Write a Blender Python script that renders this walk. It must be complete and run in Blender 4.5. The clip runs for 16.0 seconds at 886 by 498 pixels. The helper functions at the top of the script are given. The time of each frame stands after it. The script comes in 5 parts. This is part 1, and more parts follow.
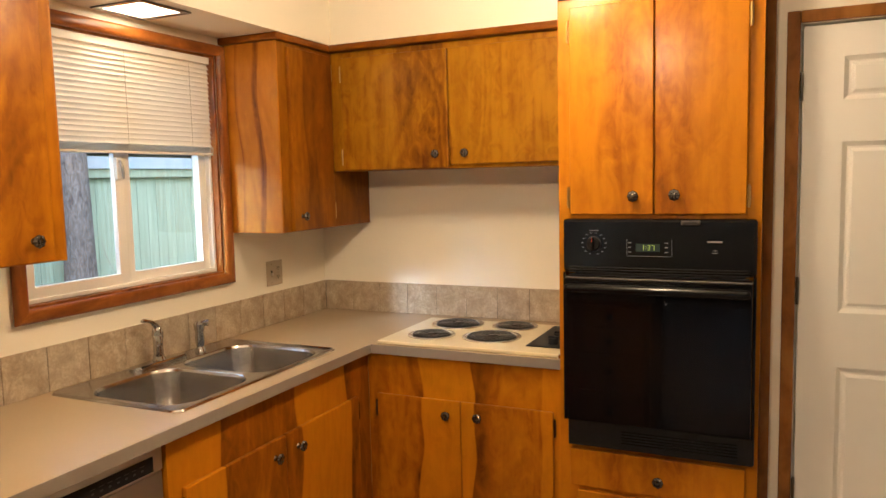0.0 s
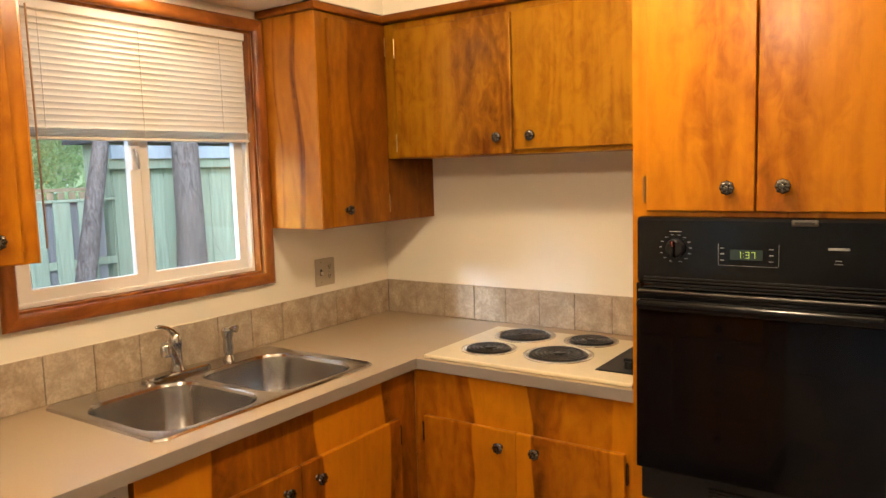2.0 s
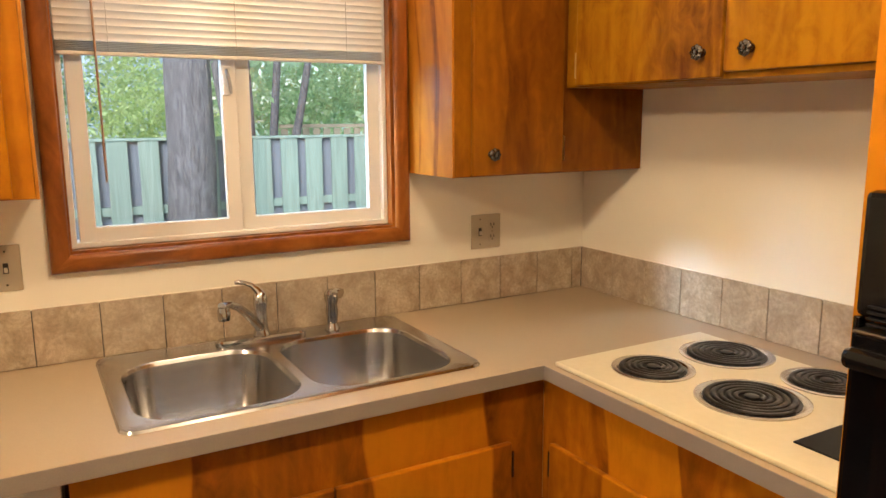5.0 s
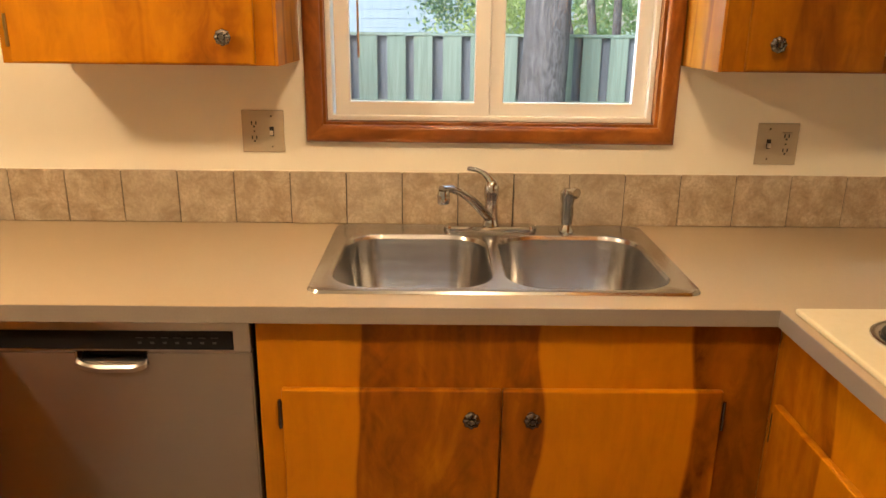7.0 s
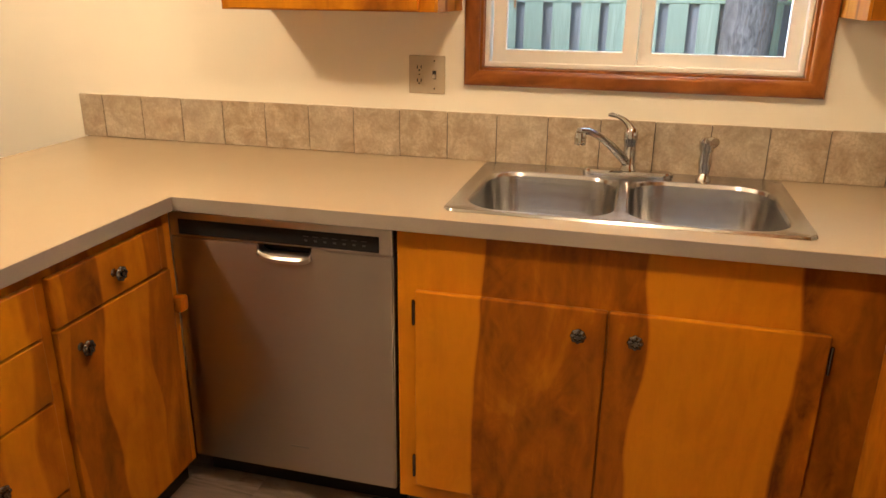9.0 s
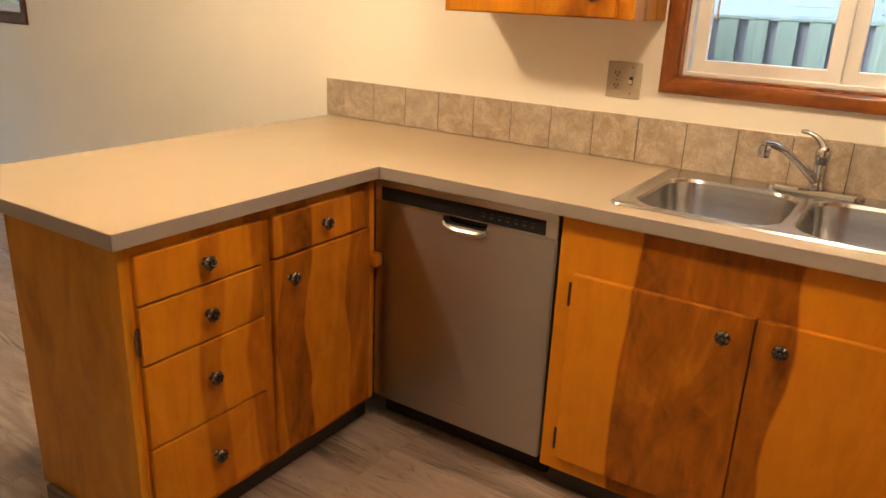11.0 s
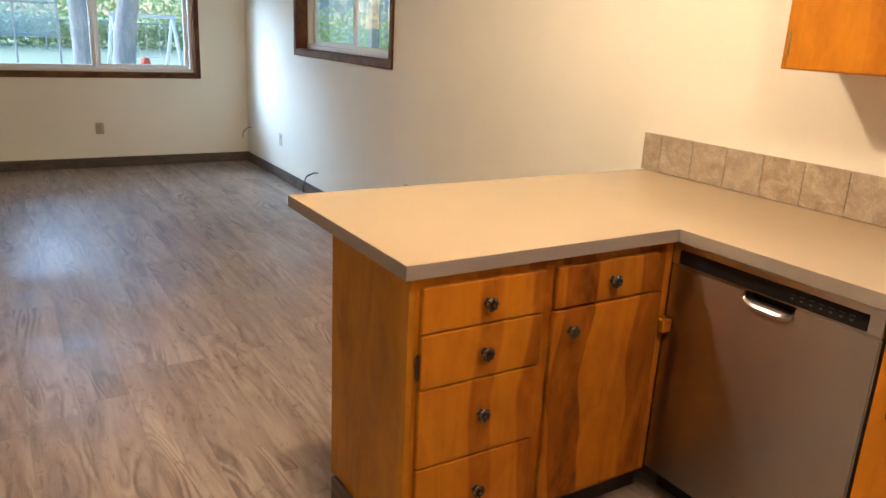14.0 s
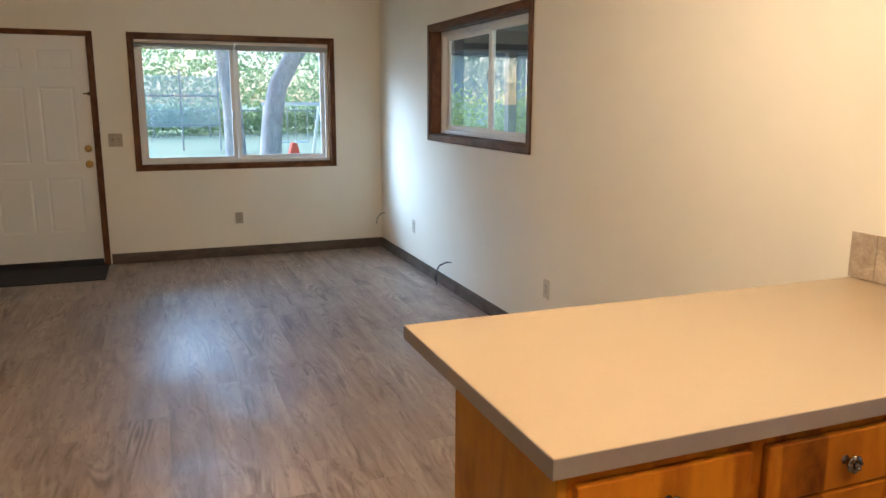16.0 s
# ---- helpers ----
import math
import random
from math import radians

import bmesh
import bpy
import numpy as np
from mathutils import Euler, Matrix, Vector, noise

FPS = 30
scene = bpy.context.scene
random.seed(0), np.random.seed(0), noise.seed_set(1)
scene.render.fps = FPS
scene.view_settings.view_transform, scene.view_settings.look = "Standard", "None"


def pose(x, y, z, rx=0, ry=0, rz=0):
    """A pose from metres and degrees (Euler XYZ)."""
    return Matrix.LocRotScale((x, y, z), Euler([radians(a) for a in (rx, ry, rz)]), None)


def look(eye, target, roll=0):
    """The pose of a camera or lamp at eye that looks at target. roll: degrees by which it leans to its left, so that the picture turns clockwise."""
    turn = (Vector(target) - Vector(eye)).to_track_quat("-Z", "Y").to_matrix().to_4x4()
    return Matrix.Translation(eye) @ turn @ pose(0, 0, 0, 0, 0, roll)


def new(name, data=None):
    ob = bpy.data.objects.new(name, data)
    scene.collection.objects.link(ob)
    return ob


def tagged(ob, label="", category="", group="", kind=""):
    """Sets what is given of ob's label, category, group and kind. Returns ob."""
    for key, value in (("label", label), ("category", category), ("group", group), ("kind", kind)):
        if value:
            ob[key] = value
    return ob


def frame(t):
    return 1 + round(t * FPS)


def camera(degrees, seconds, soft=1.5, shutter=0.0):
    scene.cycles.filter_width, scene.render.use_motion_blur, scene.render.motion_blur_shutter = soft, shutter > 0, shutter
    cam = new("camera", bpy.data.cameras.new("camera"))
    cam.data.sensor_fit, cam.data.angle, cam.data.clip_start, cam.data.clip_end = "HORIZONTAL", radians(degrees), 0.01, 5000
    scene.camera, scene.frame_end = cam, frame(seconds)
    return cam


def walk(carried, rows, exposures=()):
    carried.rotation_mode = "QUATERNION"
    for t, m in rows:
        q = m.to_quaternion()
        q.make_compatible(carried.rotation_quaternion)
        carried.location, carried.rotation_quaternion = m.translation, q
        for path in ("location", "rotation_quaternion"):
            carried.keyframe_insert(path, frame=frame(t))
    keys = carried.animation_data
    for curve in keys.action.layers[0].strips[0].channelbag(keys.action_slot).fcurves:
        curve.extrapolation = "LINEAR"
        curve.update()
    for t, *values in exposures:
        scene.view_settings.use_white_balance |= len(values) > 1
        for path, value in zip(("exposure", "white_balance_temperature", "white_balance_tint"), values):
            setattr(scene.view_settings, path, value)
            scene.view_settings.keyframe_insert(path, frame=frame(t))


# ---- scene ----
cam = camera(61.7, 16.0)
EXPOSURES = [(0, 0.89, 6000, 10), (3, 1.05, 6150, 10), (5.5, 1.05, 6000, 10), (6.5, 1.06, 6450, 10), (8.2, 1.12, 6150, 10), (11, 1.25, 5900, 10), (12.5, 1.38, 5800, 10), (14.5, 1.27, 5400, 10), (16, 1.17, 5400, 10)]
PATH = [
    (0, (2.159, -3.234, 1.578), (1.331, -1.423, 1.387), -1.3),
    (0.5, (2.12, -3.101, 1.578), (1.255, -1.308, 1.383), -1.6),
    (1, (2.102, -3.023, 1.577), (1.201, -1.249, 1.378), -1.9),
    (1.5, (2.143, -2.873, 1.572), (1.159, -1.143, 1.374), -2.2),
    (2, (2.184, -2.708, 1.574), (1.058, -1.07, 1.358), -1.7),
    (2.5, (2.164, -2.569, 1.56), (0.955, -0.995, 1.313), -1.4),
    (3, (2.081, -2.428, 1.57), (0.782, -0.93, 1.306), -1.4),
    (3.2, (2.069, -2.384, 1.573), (0.72, -0.932, 1.308), -1.6),
    (5.3, (2.092, -1.72, 1.519), (0.333, -0.846, 1.142), -0.3),
    (5.5, (2.069, -1.696, 1.51), (0.28, -0.896, 1.113), -0.4),
    (6, (2.049, -1.547, 1.503), (0.173, -1.025, 1.047), -0.8),
    (6.5, (2.042, -1.411, 1.493), (0.128, -1.19, 0.957), -0.3),
    (7, (2.059, -1.379, 1.472), (0.148, -1.354, 0.883), 0.7),
    (7.5, (2.153, -1.353, 1.463), (0.254, -1.478, 0.846), 1.7),
    (8, (2.239, -1.306, 1.472), (0.361, -1.562, 0.835), 1.3),
    (8.2, (2.25, -1.285, 1.463), (0.38, -1.585, 0.821), 1.0),
    (10.3, (2.289, -1.067, 1.4), (0.596, -1.901, 0.738), 2.1),
    (10.5, (2.331, -1.04, 1.4), (0.671, -1.94, 0.743), 2.5),
    (11, (2.396, -0.991, 1.409), (0.802, -2.013, 0.764), 2.5),
    (11.5, (2.401, -0.961, 1.407), (0.871, -2.072, 0.755), 2.2),
    (12, (2.381, -0.911, 1.41), (0.984, -2.175, 0.739), 1.5),
    (12.5, (2.356, -0.872, 1.415), (1.123, -2.298, 0.746), 1.3),
    (13, (2.327, -0.854, 1.426), (1.203, -2.381, 0.789), 1.3),
    (13.5, (2.326, -0.873, 1.427), (1.266, -2.458, 0.823), 2.0),
    (14, (2.324, -0.956, 1.433), (1.308, -2.582, 0.863), 2.9),
    (14.5, (2.325, -1.095, 1.45), (1.344, -2.757, 0.927), 3.1),
    (15, (2.322, -1.185, 1.459), (1.406, -2.897, 0.978), 2.1),
    (15.5, (2.252, -1.267, 1.462), (1.458, -3.049, 1.022), 0.5),
    (16, (2.104, -1.393, 1.476), (1.402, -3.224, 1.083), 0.2),
]
walk(cam, [(t, look(eye, target, roll)) for t, eye, target, roll in PATH], EXPOSURES)

# ---- light ----
world = bpy.data.worlds.new("world")
scene.world = world
world.use_nodes = True
wn = world.node_tree
sky = wn.nodes.new("ShaderNodeTexSky")
sky.sky_type, sky.sun_disc = "NISHITA", False
sky.sun_elevation, sky.sun_rotation = radians(27), radians(127)
sky.air_density, sky.dust_density, sky.ozone_density = 1.0, 1.4, 1.5
wn.links.new(sky.outputs[0], wn.nodes["Background"].inputs[0])
wn.nodes["Background"].inputs[1].default_value = 0.15


def lamp(name, kind, place, energy, colour, size=0.1, aim=None, high=0.0):
    data = bpy.data.lights.new(name, kind)
    data.energy, data.color = energy, colour
    if kind == "POINT":
        data.shadow_soft_size = size
    elif kind == "AREA":
        data.shape, data.size, data.size_y = "RECTANGLE", size, high or size
    else:
        data.angle = size
    ob = new(name, data)
    ob.matrix_basis = look(place, aim) if aim else pose(*place)
    return ob


WARM = (1.0, 0.715, 0.43)
sun = lamp("sun", "SUN", (16, -12, 9), 2.3, (0.62, 0.82, 1.0), radians(30), (0, 0, 0))
lamp("kitchen_ceiling_light", "POINT", (1.42, -1.24, 2.30), 20, WARM, 0.09)
lamp("dining_ceiling_light", "POINT", (1.45, -3.08, 2.30), 31, WARM, 0.07)
lamp("front_window_skylight", "AREA", (2.8, -11.6, 3.1), 44, (0.52, 0.76, 1.0), 3.2, (1.2, -7.0, 0.8), 0.9)
lamp("kitchen_window_skylight", "AREA", (-1.15, -1.25, 2.27), 10, (0.60, 0.80, 1.0), 2.8, (0.9, -1.2, 0.95), 0.5)
# Added unseen beam lamp outside the window, for the cool patch behind the cooktop.
patch_lamp = lamp("wall_patch_lamp", "AREA", (-0.90, -2.45, 2.0), 0.75, (0.66, 0.84, 1.0), 0.36, (0.47, 0.0, 1.06))
patch_lamp.data.spread = radians(21)
lamp("sink_downlight", "AREA", (0.14, -1.27, 2.176), 0.5, WARM, 0.17, (0.14, -1.27, 0.9))


# ---- materials ----
def material(name, colour=(0.8, 0.8, 0.8), rough=0.5, metal=0.0, coat=0.0, spec=0.5):
    m = bpy.data.materials.new(name)
    m.use_nodes = True
    p = m.node_tree.nodes["Principled BSDF"]
    p.inputs["Base Color"].default_value = (*colour, 1)
    p.inputs["Roughness"].default_value, p.inputs["Metallic"].default_value = rough, metal
    p.inputs["Coat Weight"].default_value, p.inputs["Specular IOR Level"].default_value = coat, spec
    return m


class Nodes:
    """Short ways to add nodes to a material."""

    def __init__(self, m):
        self.t = m.node_tree
        self.p = self.t.nodes["Principled BSDF"]

    def node(self, kind, **inputs):
        n = self.t.nodes.new("ShaderNode" + kind)
        for k, v in inputs.items():
            self.put(n.inputs[k.replace("_", " ")], v)
        return n

    def put(self, socket, v):
        if isinstance(v, bpy.types.NodeSocket):
            self.t.links.new(v, socket)
        else:
            socket.default_value = v

    def coords(self, scale=(1, 1, 1), shift=None):
        c = self.node("TexCoord")
        mp = self.node("Mapping", Vector=c.outputs["Object"], Scale=scale)
        if shift is not None:
            self.put(mp.inputs["Location"], shift)
        return mp.outputs[0]

    def noise(self, vector, scale, detail=4.0, rough=0.55, distort=0.0):
        return self.node("TexNoise", Vector=vector, Scale=scale, Detail=detail, Roughness=rough, Distortion=distort).outputs["Fac"]

    def ramp(self, fac, stops, mode="LINEAR"):
        r = self.node("ValToRGB", Fac=fac)
        r.color_ramp.interpolation = mode
        e = r.color_ramp.elements
        while len(e) < len(stops):
            e.new(0.5)
        for k, (at, c) in enumerate(stops):
            c = (c, c, c) if isinstance(c, (int, float)) else c
            e[k].position, e[k].color = at, (*c, 1)
        return r.outputs[0]

    def math(self, op, a, b=0.0):
        n = self.node("Math")
        n.operation = op
        self.put(n.inputs[0], a)
        self.put(n.inputs[1], b)
        return n.outputs[0]

    def mix(self, fac, a, b, mode="MIX"):
        n = self.node("MixRGB", Fac=fac)
        n.blend_type = mode
        for s, v in (("Color1", a), ("Color2", b)):
            self.put(n.inputs[s], (*v, 1) if isinstance(v, tuple) else v)
        return n.outputs[0]

    def colour(self, v):
        self.put(self.p.inputs["Base Color"], v)

    def bump(self, height, strength=0.2, distance=0.002):
        b = self.node("Bump", Height=height, Strength=strength, Distance=distance)
        self.put(self.p.inputs["Normal"], b.outputs[0])

    def random(self):
        return self.node("ObjectInfo").outputs["Random"]


def paint(name, colour, rough=0.6, spread=0.05, grain=180, bump=0.15):
    m = material(name, colour, rough)
    n = Nodes(m)
    v = n.coords()
    a = n.noise(v, 1.3, 3)
    lo, hi = tuple(c * (1 - spread) for c in colour), tuple(min(1, c * (1 + spread)) for c in colour)
    n.colour(n.ramp(a, [(0.3, lo), (0.7, hi)]))
    n.bump(n.noise(v, grain, 3), bump, 0.001)
    return m


LIGHT, MID, DARK = (0.545, 0.205, 0.002), (0.310, 0.096, 0.002), (0.105, 0.027, 0.002)


def wood(name, axis=0, bands=(), light=LIGHT, mid=MID, dark=DARK, rough=0.40, coat=0.22, grain=1.0, lie=False):
    """Varnished veneer, grain upright (or along `axis` when it lies). bands: (place along the axis, 0 light to 1 dark)."""
    m = material(name, mid, rough, coat=coat, spec=0.09)
    n = Nodes(m)
    n.p.inputs["Coat Roughness"].default_value = 0.20
    rnd = n.math("MULTIPLY", n.random(), 17.0)
    along = axis if lie else 2
    c = n.node("TexCoord").outputs["Object"]
    push = n.node("CombineXYZ", X=rnd, Y=rnd, Z=rnd).outputs[0]
    mv = n.node("VectorMath")
    n.put(mv.inputs[0], c)
    n.put(mv.inputs[1], push)
    moved = mv.outputs[0]

    def stretched(across, length):
        return n.node("Mapping", Vector=moved, Scale=tuple(length if k == along else across for k in range(3))).outputs[0]

    streak = n.noise(stretched(16.0, 1.3), 1.6, 5, 0.6, 0.8)
    figure = n.noise(stretched(1.0, 0.36), 5.2, 4, 0.55, 2.2)
    mottle = n.noise(stretched(1.0, 0.55), 21.0, 4, 0.62, 1.2)
    hill = n.noise(stretched(1.0, 0.22), 3.4, 2, 0.45, 0.7)
    contour = n.math("SINE", n.math("ADD", n.math("MULTIPLY", hill, 70.0), n.math("MULTIPLY", mottle, 3.0)))
    pores = n.noise(stretched(95.0, 3.5), 1.0, 3, 0.6)
    if bands:
        s = n.node("SeparateXYZ", Vector=c)
        wob = n.noise(n.node("Mapping", Vector=c, Scale=(0.6, 0.6, 1.5)).outputs[0], 1.7, 1)
        u = n.math("ADD", s.outputs[axis], n.math("MULTIPLY", n.math("SUBTRACT", wob, 0.5), 0.11))
        u0, u1 = bands[0][0], bands[-1][0]
        u = n.math("DIVIDE", n.math("SUBTRACT", u, u0), u1 - u0)
        base = n.ramp(u, [((p - u0) / (u1 - u0), v) for p, v in bands], "LINEAR")
        base = n.math("ADD", n.math("MULTIPLY", base, 0.85), n.math("MULTIPLY", n.math("SUBTRACT", figure, 0.47), n.math("ADD", n.math("MULTIPLY", base, 1.5), 0.22)))
    else:
        base = n.math("MULTIPLY", n.math("SUBTRACT", figure, 0.28), 1.7)
    live = n.math("ADD", n.math("MULTIPLY", base, 1.0), 0.35)
    f = n.math("ADD", base, n.math("MULTIPLY", n.math("SUBTRACT", streak, 0.5), 0.30 * grain))
    f = n.math("ADD", f, n.math("MULTIPLY", n.math("MULTIPLY", n.math("SUBTRACT", mottle, 0.5), live), 0.75 * grain))
    f = n.math("ADD", f, n.math("MULTIPLY", n.math("MULTIPLY", contour, live), 0.08 * grain))
    f = n.math("ADD", f, n.math("MULTIPLY", n.math("SUBTRACT", pores, 0.5), 0.07 * grain))
    col = n.ramp(f, [(0.0, light), (0.45, mid), (1.0, dark)])
    knots = n.node("TexVoronoi", Vector=n.node("Mapping", Vector=moved, Scale=(5, 5, 2.2)).outputs[0], Scale=1.0).outputs["Distance"]
    col = n.mix(n.ramp(knots, [(0.03, 0.65), (0.075, 0.0)]), col, dark)
    n.colour(col)
    n.put(n.p.inputs["Roughness"], n.ramp(n.noise(c, 6.0, 3), [(0.3, max(0.29, rough - 0.07)), (0.7, rough + 0.12)]))
    n.bump(n.math("ADD", streak, n.math("MULTIPLY", mottle, 0.5)), 0.14, 0.0012)
    return m


def tile_material():
    m = material("tile_ceramic", rough=0.42)
    n = Nodes(m)
    rnd = n.math("MULTIPLY", n.random(), 31.0)
    v = n.coords((1, 1, 1), n.node("CombineXYZ", X=rnd, Y=rnd, Z=rnd).outputs[0])
    big, small = n.noise(v, 16, 6, 0.70, 0.6), n.noise(v, 110, 4, 0.65)
    col = n.ramp(big, [(0.32, (0.28, 0.20, 0.120)), (0.5, (0.435, 0.340, 0.230)), (0.68, (0.58, 0.485, 0.36))])
    col = n.mix(n.ramp(small, [(0.42, 0.0), (0.72, 0.55)]), col, (0.20, 0.155, 0.105))
    n.colour(n.mix(n.math("MULTIPLY", n.random(), 0.30), col, (0.44, 0.40, 0.33)))
    n.bump(n.math("ADD", small, big), 0.18, 0.0015)
    return m


def plank_material():
    """Wood-look vinyl: long streaks, cathedral arcs, dark pore marks, dull and shiny patches."""
    m = material("vinyl_plank", rough=0.36, spec=0.6)
    n = Nodes(m)
    rnd = n.math("MULTIPLY", n.random(), 43.0)
    push = n.node("CombineXYZ", X=rnd, Y=rnd, Z=0.0).outputs[0]
    place = n.node("NewGeometry").outputs["Position"]
    streak = n.noise(n.coords((5.0, 0.55, 1), push), 2.6, 5, 0.6, 1.1)
    hill = n.noise(n.coords((4.0, 0.60, 1), push), 1.5, 2, 0.45, 0.5)
    arcs = n.math("SINE", n.math("ADD", n.math("MULTIPLY", hill, 80.0), n.math("MULTIPLY", streak, 5.0)))
    where = n.ramp(n.noise(n.coords((4.0, 0.9, 1), push), 1.7, 3), [(0.46, 0.0), (0.62, 1.0)])
    pores = n.noise(n.coords((45.0, 5.0, 1), push), 1.5, 4, 0.7)
    marks = n.noise(n.coords((10.0, 2.6, 1), push), 1.9, 5, 0.7, 2.2)
    dust = n.noise(place, 1.25, 6, 0.66, 0.7)
    f = n.math("ADD", n.math("MULTIPLY", streak, 0.52), n.math("MULTIPLY", hill, 0.43))
    f = n.math("ADD", f, n.math("MULTIPLY", n.math("MULTIPLY", arcs, where), 0.10))
    f = n.math("ADD", f, n.math("MULTIPLY", n.math("SUBTRACT", pores, 0.5), 0.16))
    f = n.math("ADD", f, n.math("MULTIPLY", n.math("SUBTRACT", n.random(), 0.5), 0.04))
    col = n.ramp(f, [(0.30, (0.130, 0.092, 0.070)), (0.42, (0.272, 0.200, 0.156)), (0.52, (0.355, 0.270, 0.214)), (0.68, (0.47, 0.375, 0.305))])
    col = n.mix(n.ramp(marks, [(0.55, 0.0), (0.68, 0.65)]), col, (0.095, 0.068, 0.052))
    n.colour(n.mix(n.ramp(dust, [(0.40, 0.0), (0.80, 0.12)]), col, (0.42, 0.39, 0.365)))
    n.put(n.p.inputs["Roughness"], n.math("ADD", n.ramp(dust, [(0.36, 0.33), (0.64, 0.54)]), n.math("MULTIPLY", n.math("SUBTRACT", streak, 0.5), 0.15)))
    n.bump(n.math("ADD", streak, n.math("MULTIPLY", pores, 0.4)), 0.16, 0.001)
    return m


def speckle(name, a, b, rough, scale=240, bump=0.08, coat=0.0):
    m = material(name, a, rough, coat=coat)
    n = Nodes(m)
    v = n.coords()
    n.colour(n.mix(n.ramp(n.noise(v, 2.0, 3), [(0.35, 0.0), (0.7, 0.35)]), n.ramp(n.noise(v, scale, 2), [(0.35, a), (0.65, b)]), a))
    n.put(n.p.inputs["Roughness"], n.ramp(n.noise(v, 5, 3), [(0.3, rough - 0.02), (0.7, rough + 0.03)]))
    n.bump(n.noise(v, scale, 3), bump, 0.0006)
    return m


def steel(name, axis=1, rough=0.28, colour=(0.58, 0.56, 0.53)):
    m = material(name, colour, rough, 1.0)
    n = Nodes(m)
    n.p.inputs["Anisotropic"].default_value = 0.7
    n.put(n.p.inputs["Tangent"], n.node("CombineXYZ", X=0.06, Y=0.04, Z=1.0).outputs[0])
    s = [90.0, 90.0, 90.0]
    s[axis] = 1.5
    g = n.noise(n.coords(tuple(s)), 1.0, 4, 0.6)
    n.put(n.p.inputs["Roughness"], n.ramp(g, [(0.25, rough - 0.03), (0.75, rough + 0.05)]))
    n.colour(n.mix(0.25, n.ramp(n.noise(n.coords(), 3.0, 3), [(0.3, tuple(c * 0.92 for c in colour)), (0.7, colour)]), n.ramp(g, [(0.3, tuple(c * 0.9 for c in colour)), (0.7, colour)])))
    return m


def bark(name, a, b):
    m = material(name, a, 0.9)
    n = Nodes(m)
    f = n.noise(n.coords((8, 8, 2.6)), 2.6, 8, 0.70, 1.4)
    n.colour(n.ramp(f, [(0.3, a), (0.68, b)]))
    n.bump(f, 0.9, 0.03)
    return m


def leaf_material(name, a, b):
    m = material(name, a, 0.55)
    n = Nodes(m)
    col = n.ramp(n.node("NewGeometry").outputs["Random Per Island"], [(0.0, a), (1.0, b)])
    n.colour(col)
    through_leaf = n.node("BsdfTranslucent", Color=col)
    both = n.node("MixShader", Fac=0.5)
    n.put(both.inputs[1], n.p.outputs[0])
    n.put(both.inputs[2], through_leaf.outputs[0])
    n.put(n.t.nodes["Material Output"].inputs["Surface"], both.outputs[0])
    return m


def weathered(name, a, b):
    m = material(name, a, 0.85)
    n = Nodes(m)
    rnd = n.math("MULTIPLY", n.random(), 29.0)
    v = n.coords((14, 14, 0.9), n.node("CombineXYZ", X=rnd, Y=rnd, Z=rnd).outputs[0])
    f = n.noise(v, 1.5, 6, 0.62, 0.5)
    n.colour(n.mix(n.math("MULTIPLY", n.random(), 0.4), n.ramp(f, [(0.3, a), (0.7, b)]), a))
    n.bump(f, 0.3, 0.003)
    return m


M_WALL = paint("cream_wall_paint", (0.87, 0.815, 0.68), 0.62, 0.03, 140, 0.22)
M_CEIL = paint("ceiling_paint", (0.80, 0.76, 0.66), 0.8, 0.03, 90, 0.5)
M_WHITE = paint("white_door_paint", (0.86, 0.855, 0.825), 0.42, 0.02, 60, 0.05)
M_VINYL = paint("white_vinyl", (0.80, 0.785, 0.745), 0.38, 0.02, 40, 0.03)
M_BLIND = paint("blind_slat", (0.74, 0.70, 0.63), 0.42, 0.02, 40, 0.03)
M_WOOD = wood("cabinet_veneer", 0)
M_WOODX = wood("cabinet_veneer_lying_x", 0, lie=True, mid=(0.20, 0.060, 0.004), light=(0.31, 0.105, 0.004))
M_WOODY = wood("cabinet_veneer_lying_y", 1, lie=True, mid=(0.20, 0.060, 0.004), light=(0.31, 0.105, 0.004))
M_UPPER = wood("upper_cabinet_veneer", 0, light=(0.36, 0.135, 0.002), mid=(0.24, 0.077, 0.002))
M_SINKCAB = wood("sink_cabinet_veneer", 1, ((-1.80, 0.03), (-1.548, 0.03), (-1.542, 0.72), (-1.38, 0.5), (-1.30, 0.62), (-1.148, 0.62), (-1.142, 0.03), (-0.828, 0.06), (-0.822, 0.85), (-0.76, 0.6), (-0.60, 0.75)), grain=0.8)
M_STOVECAB = wood("stove_cabinet_veneer", 0, ((0.60, 0.55), (0.70, 0.3), (0.84, 0.4), (0.862, 0.8), (0.868, 0.08), (1.085, 0.08), (1.09, 0.8), (1.13, 0.55), (1.18, 0.35), (1.36, 0.4), (1.365, 0.08), (1.50, 0.12)))
M_DRAWER = wood("drawer_veneer", 0, ((0.60, 0.25), (0.664, 0.25), (0.667, 0.75), (0.78, 0.6), (0.785, 0.25), (0.95, 0.25), (0.955, 0.75), (1.06, 0.65), (1.065, 0.3), (1.12, 0.6), (1.165, 0.5), (1.175, 0.15), (1.255, 0.15), (1.265, 0.42), (1.325, 0.34), (1.335, 0.10), (1.55, 0.16)), grain=0.75)
YELLOW = (0.37, 0.162, 0.003)
